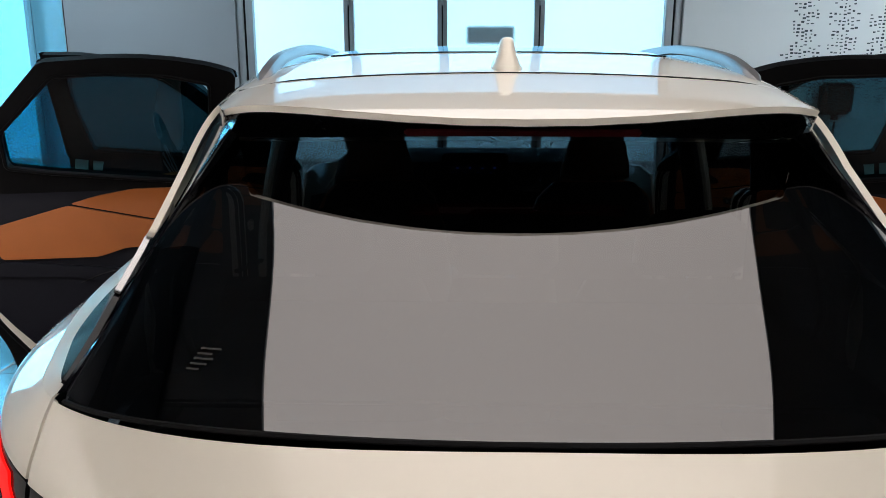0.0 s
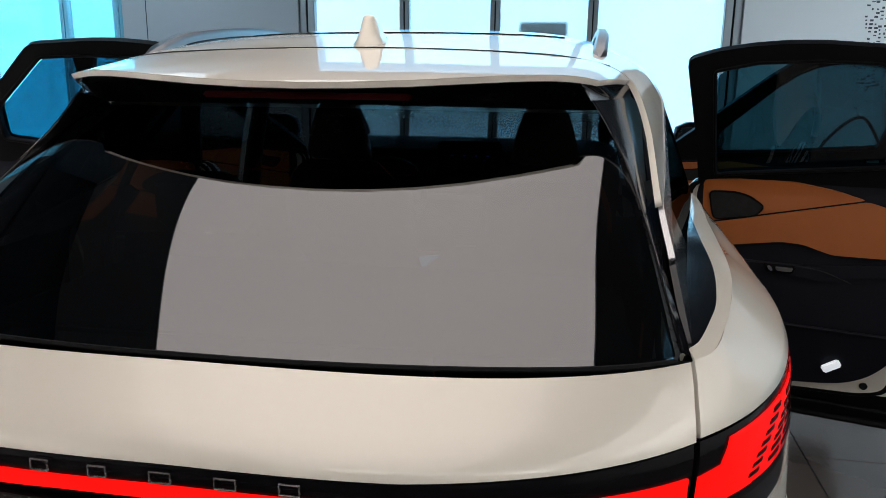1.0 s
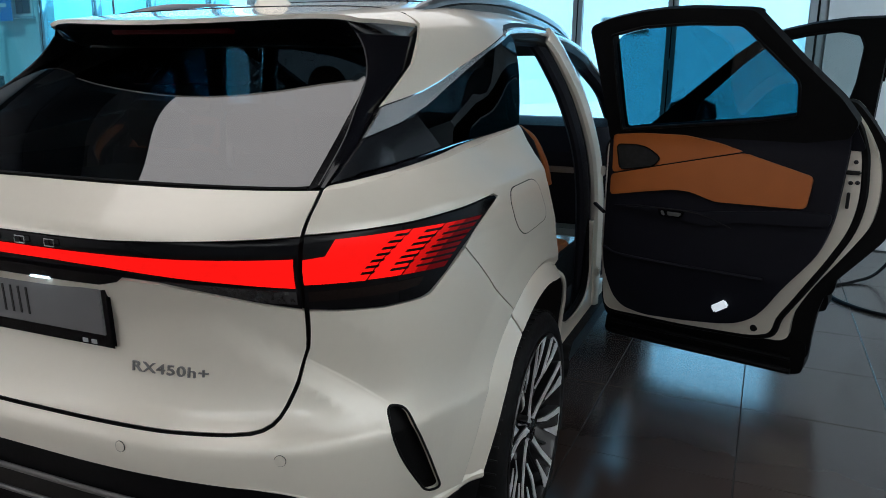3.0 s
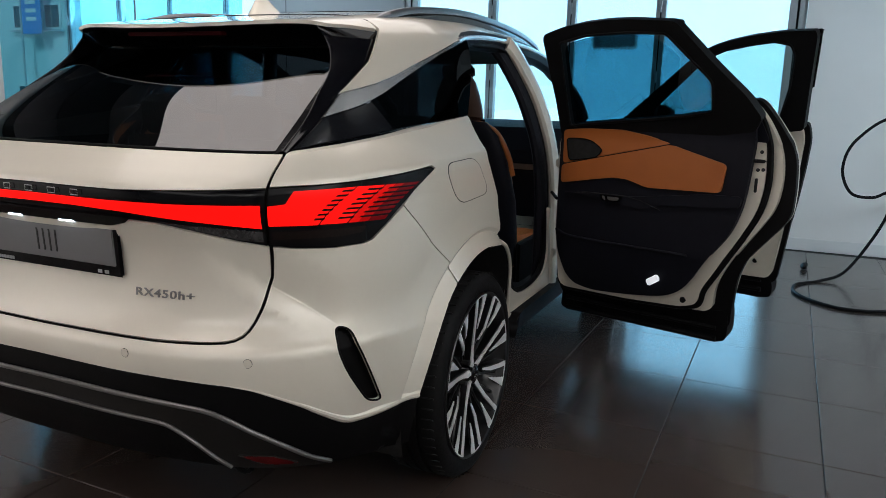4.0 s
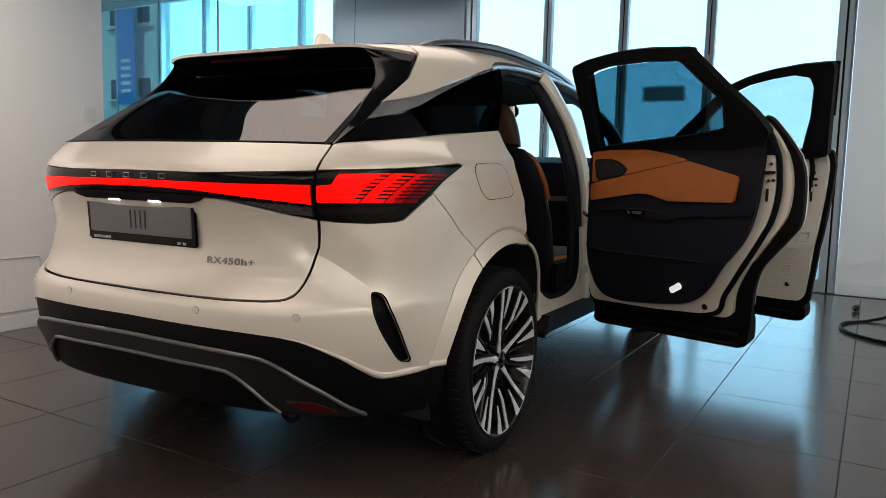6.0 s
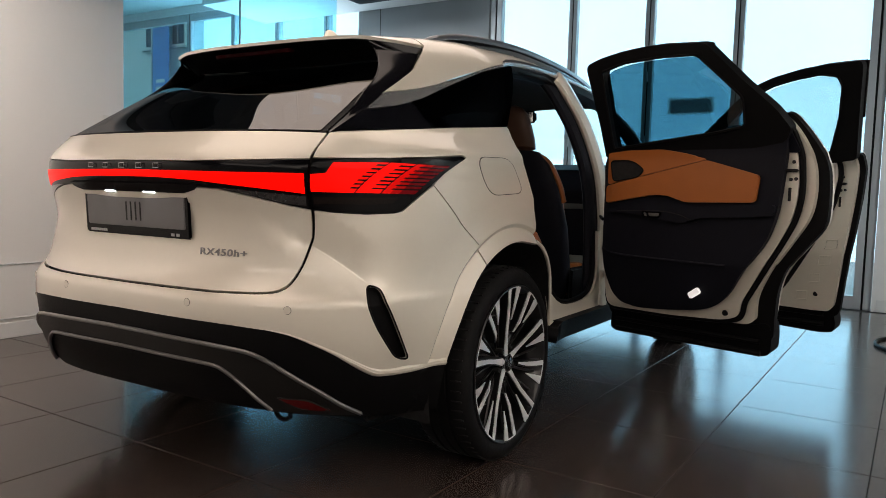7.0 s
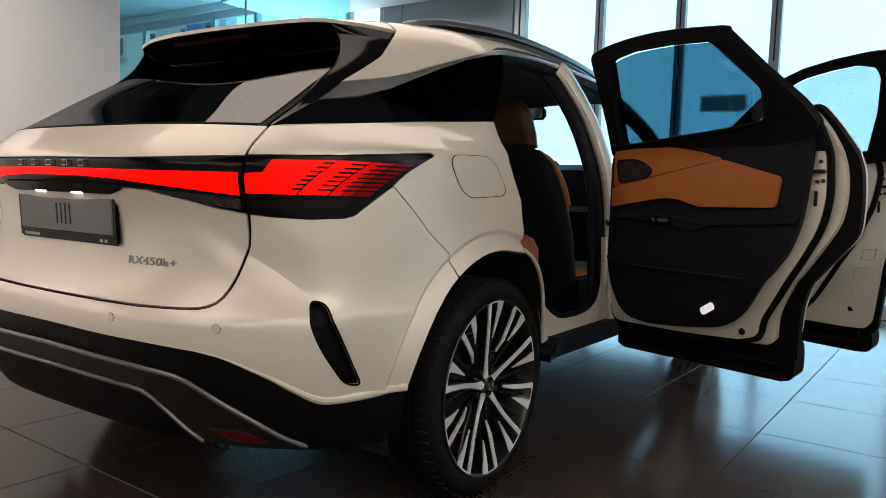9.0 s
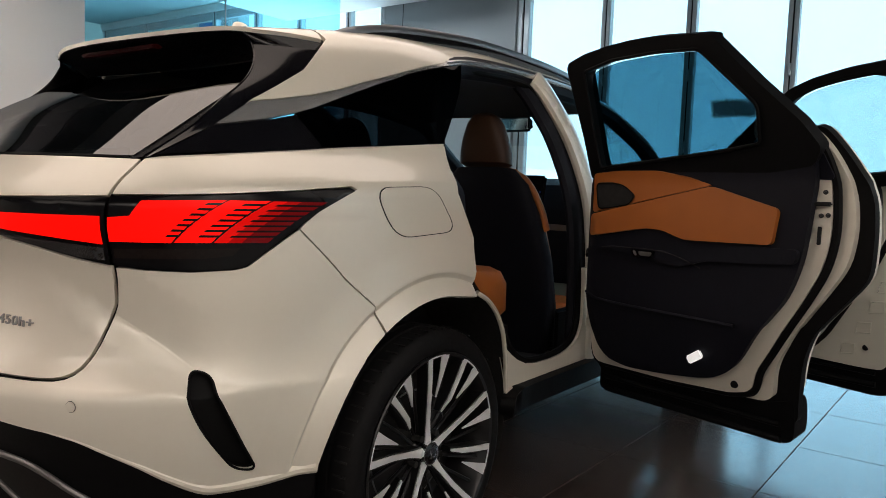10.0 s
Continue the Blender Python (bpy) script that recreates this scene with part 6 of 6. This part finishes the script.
# ---- cabin ----
def seat(name, x, y):
    th = empty(name, (x, y, 0.3), "", "")
    th.parent = car
    th.matrix_parent_inverse = car.matrix_basis.inverted()
    tagged(th, "car seat in tan and black leather")
    part("cushion", pillow([((x, y + .42, .46), .23, .26, 0), ((x, y + .42, .50), .26, .29, 0), ((x, y + .42, .58), .265, .29, -3), ((x, y + .42, .625), .24, .26, -4)], power=4), LEATHER, th, "tan leather cushion")
    back = [((x, y + .17, .50), .24, .07, 0), ((x, y + .13, .62), .258, .085, -10), ((x, y + .06, .85), .262, .085, -14), ((x, y - .005, 1.05), .245, .075, -14), ((x, y - .040, 1.175), .205, .06, -14), ((x, y - .058, 1.235), .15, .04, -14)]
    part("backrest", pillow(back, power=3.2), LEATHER, th, "tan leather backrest")
    cover = [(Vector(c) + Vector((0, -.016, 0.0)), w * (1.035 if c[2] < 1.0 else 1.0), d * 1.0, l) for c, w, d, l in back]
    cover = [(Vector((x, y + .155, .40)), .20, .06, 0)] + cover
    part("back_shell", pillow(cover, power=3.2), BLACKLEATHER, th, "black seat back shell")
    part("headrest", pillow([((x, y - .078, 1.246), .105, .035, -10), ((x, y - .082, 1.258), .128, .052, -10), ((x, y - .087, 1.31), .122, .060, -10), ((x, y - .092, 1.37), .107, .060, -10), ((x, y - .095, 1.43), .086, .052, -10), ((x, y - .098, 1.462), .062, .038, -10), ((x, y - .099, 1.476), .034, .018, -10)], power=2.8), BROWNLEATHER, th, "brown leather headrest")
    for dx in (-.05, .05):
        part("headrest_post", tube([(x + dx, y - .055, 1.20), (x + dx, y - .075, 1.31)], 0.007, n=8), PLASTIC, th)
    s = math.copysign(1, x)
    wing = smooth_path([(x + s * .09, y - .062, 1.235), (x + s * .185, y - .048, 1.19), (x + s * .240, y - .012, 1.08), (x + s * .256, y + .025, .98)], 6)
    part("seat_wing", tube(wing, 0.017, n=10), LEATHER, th, "tan leather side wing")
    part("side_cover", box((0.03, 0.58, 0.27), (x + math.copysign(.272, x), y + .40, .49), 0.014, segs=3), PLASTIC, th, "black plastic seat side cover")
    part("seat_base", box((0.44, 0.46, 0.14), (x, y + .42, .38), 0.03), PLASTIC, th)
    part("belt_buckle", box((0.03, 0.03, 0.10), (x - math.copysign(.27, x), y + .25, .58), 0.008), PLASTIC, th)


for sx in (-1, 1):
    seat("front_seat", sx * 0.40, 2.20)
rs = empty("rear_bench", (0, 1.3, 0.35), "", "")
rs.parent = car
rs.matrix_parent_inverse = car.matrix_basis.inverted()
tagged(rs, "tan leather rear bench with dark backrest")
for sx in (-1, 1):
    part("bench_bolster", pillow([((sx * .66, 1.655, .665), .075, .12, 0), ((sx * .66, 1.665, .69), .088, .14, 0), ((sx * .66, 1.660, .80), .088, .145, -4), ((sx * .658, 1.650, .845), .075, .125, -4), ((sx * .655, 1.64, .862), .05, .09, -4)], power=4), LEATHER, rs, "tan leather side bolster")
for sx in (-1, 1):
    part("bench_valance", box((.10, .46, .26), (sx * .705, 1.57, .535), .03, segs=3), PLASTIC, rs, "black bench side cover")
part("bench_cushion", pillow([((0, 1.52, .46), .68, .26, 0), ((0, 1.52, .52), .72, .29, 0), ((0, 1.52, .62), .72, .28, -3), ((0, 1.52, .655), .68, .24, -3)], power=5), LEATHER, rs, "tan leather bench")
for sx, hw in ((-.42, .27), (.0, .14), (.42, .27)):
    part("bench_back", pillow([((sx, 1.24, .62), hw, .07, -18), ((sx, 1.19, .80), hw, .085, -20), ((sx, 1.09, 1.06), hw * .97, .08, -20), ((sx, 1.055, 1.15), hw * .85, .05, -20)], power=4), BLACKLEATHER, rs, "dark backrest")
    part("bench_headrest", pillow([((sx, 1.035, 1.17), .10, .03, -10), ((sx, 1.03, 1.20), .125, .05, -10), ((sx, 1.02, 1.29), .12, .05, -10), ((sx, 1.02, 1.325), .07, .03, -10)], power=3), BLACKLEATHER, rs, "black headrest")
part("cabin_floor", box((1.56, 2.4, 0.10), (0, 2.4, .36), 0.02), HEADLINER, car, "dark cabin carpet")
part("boot_floor", box((1.25, .95, .08), (0, .72, .70), 0.02), HEADLINER, car, "dark boot floor")
for sx in (-1, 1):
    part("boot_side", box((.05, .72, .36), (sx * .60, .80, .90), 0.02), HEADLINER, car, "dark boot side trim")
part("parcel_cover", box((1.2, .55, .015), (0, .74, 1.10), 0.005), HEADLINER, car, "dark boot cover")
HL = [(0, 1.00), TMX(.45, 1.0), TMX(.62, 1.2), TMX(.66, 1.6), TMX(.66, 2.6), TMX(.6, 2.98), (0, 3.04)]
panel("headliner", mir(HL), TM, HEADLINER, car, "dark headliner", off=-0.05, depth=0, step=0.08, middle=(0, 2.0, 0.9))
part("dashboard", pillow([((0, 3.42, .62), .72, .16, 0), ((0, 3.38, .80), .76, .20, 0), ((0, 3.36, 1.05), .77, .22, 0), ((0, 3.42, 1.19), .75, .20, 0), ((0, 3.48, 1.23), .70, .14, 0)], power=5), BLACKLEATHER, car, "black dashboard")
part("dash_strip", box((1.4, .02, .035), (0, 3.145, .95), 0.008), SILVER, car, "metal dash strip")
scr = part("centre_screen", box((.34, .025, .19), (-0.02, 3.14, 1.15), 0.012, turn=(-12, 0, 0)), GLOSS, car, "black centre screen")
bm = bmesh.new()
for k in range(14):
    box((.012, .002, .007), (-0.15 + .021 * k, 3.1235 + .004 * (k % 3), 1.12 + .025 * (k % 3)), 0, bm=bm)
part("screen_icons", bm, material("blue_icons", (0.02, 0.04, 0.2), .4, emit=(0.15, 0.25, 1.0, 0.5)), scr, "small blue icons")
part("centre_console", box((.26, .95, .22), (0, 2.72, .58), 0.05, segs=3), BLACKLEATHER, car, "black centre console")
part("console_lid", box((.24, .36, .05), (0, 2.42, .72), 0.02), LEATHER, car, "tan console lid")
whl = part("steering_wheel", tube([Vector((-.40 + .185 * math.cos(a), 2.93 + .06 * math.sin(a), .98 + .175 * math.sin(a))) for a in np.linspace(0, 2 * math.pi, 40)[:-1]], 0.016, True, 10), BLACKLEATHER, car, "black steering wheel")
part("wheel_hub", box((.16, .05, .12), (-.40, 2.95, .98), .03), PLASTIC, whl)
mr = part("rear_mirror", box((.235, .035, .080), (.03, 2.98, 1.518), .016, segs=3, turn=(6, 0, -8)), GLOSS, car, "black rear-view mirror")
part("mirror_glass", box((.205, .003, .060), (.026, 2.960, 1.518), .001, turn=(6, 0, -8)), CHROME, mr, "silvered glass")
part("mirror_pod", box((.12, .12, .05), (0, 3.06, 1.555), .02), PLASTIC, car, "black sensor pod")

# ---- floor tiles, each a piece of its own near the car ----
def tiles():
    px, py, turn = 0.606, 0.698, radians(-1.3)
    x0, y0 = 1.518, 1.012
    me = bpy.data.meshes.new("tile")
    bm = box((px - 0.004, py - 0.004, 0.012), (0, 0, -0.006), 0.0012, segs=1)
    bm.to_mesh(me)
    bm.free()
    me.materials.append(TILE)
    rest = bmesh.new()
    rot = Matrix.Rotation(turn, 4, "Z")
    c0 = Vector((x0, y0, 0))
    for i in range(-22, 8):
        for j in range(-11, 10):
            p = rot @ Vector(((i + .5) * px, (j + .5) * py, 0)) + c0
            if not (-10.8 < p.x < 5.3 and -5.8 < p.y < 6.5):
                continue
            if -2.9 < p.x < 4.0 and -2.5 < p.y < 6.6:
                ob = new("tile", me)
                ob.parent = floor
                ob.matrix_basis = Matrix.Translation(p) @ rot
            else:
                q = me.copy()
                q.transform(Matrix.Translation(p) @ rot)
                rest.from_mesh(q)
                bpy.data.meshes.remove(q)
    tagged(part("far_tiles", rest, TILE, floor, smooth=False), kind="stuff")


tiles()
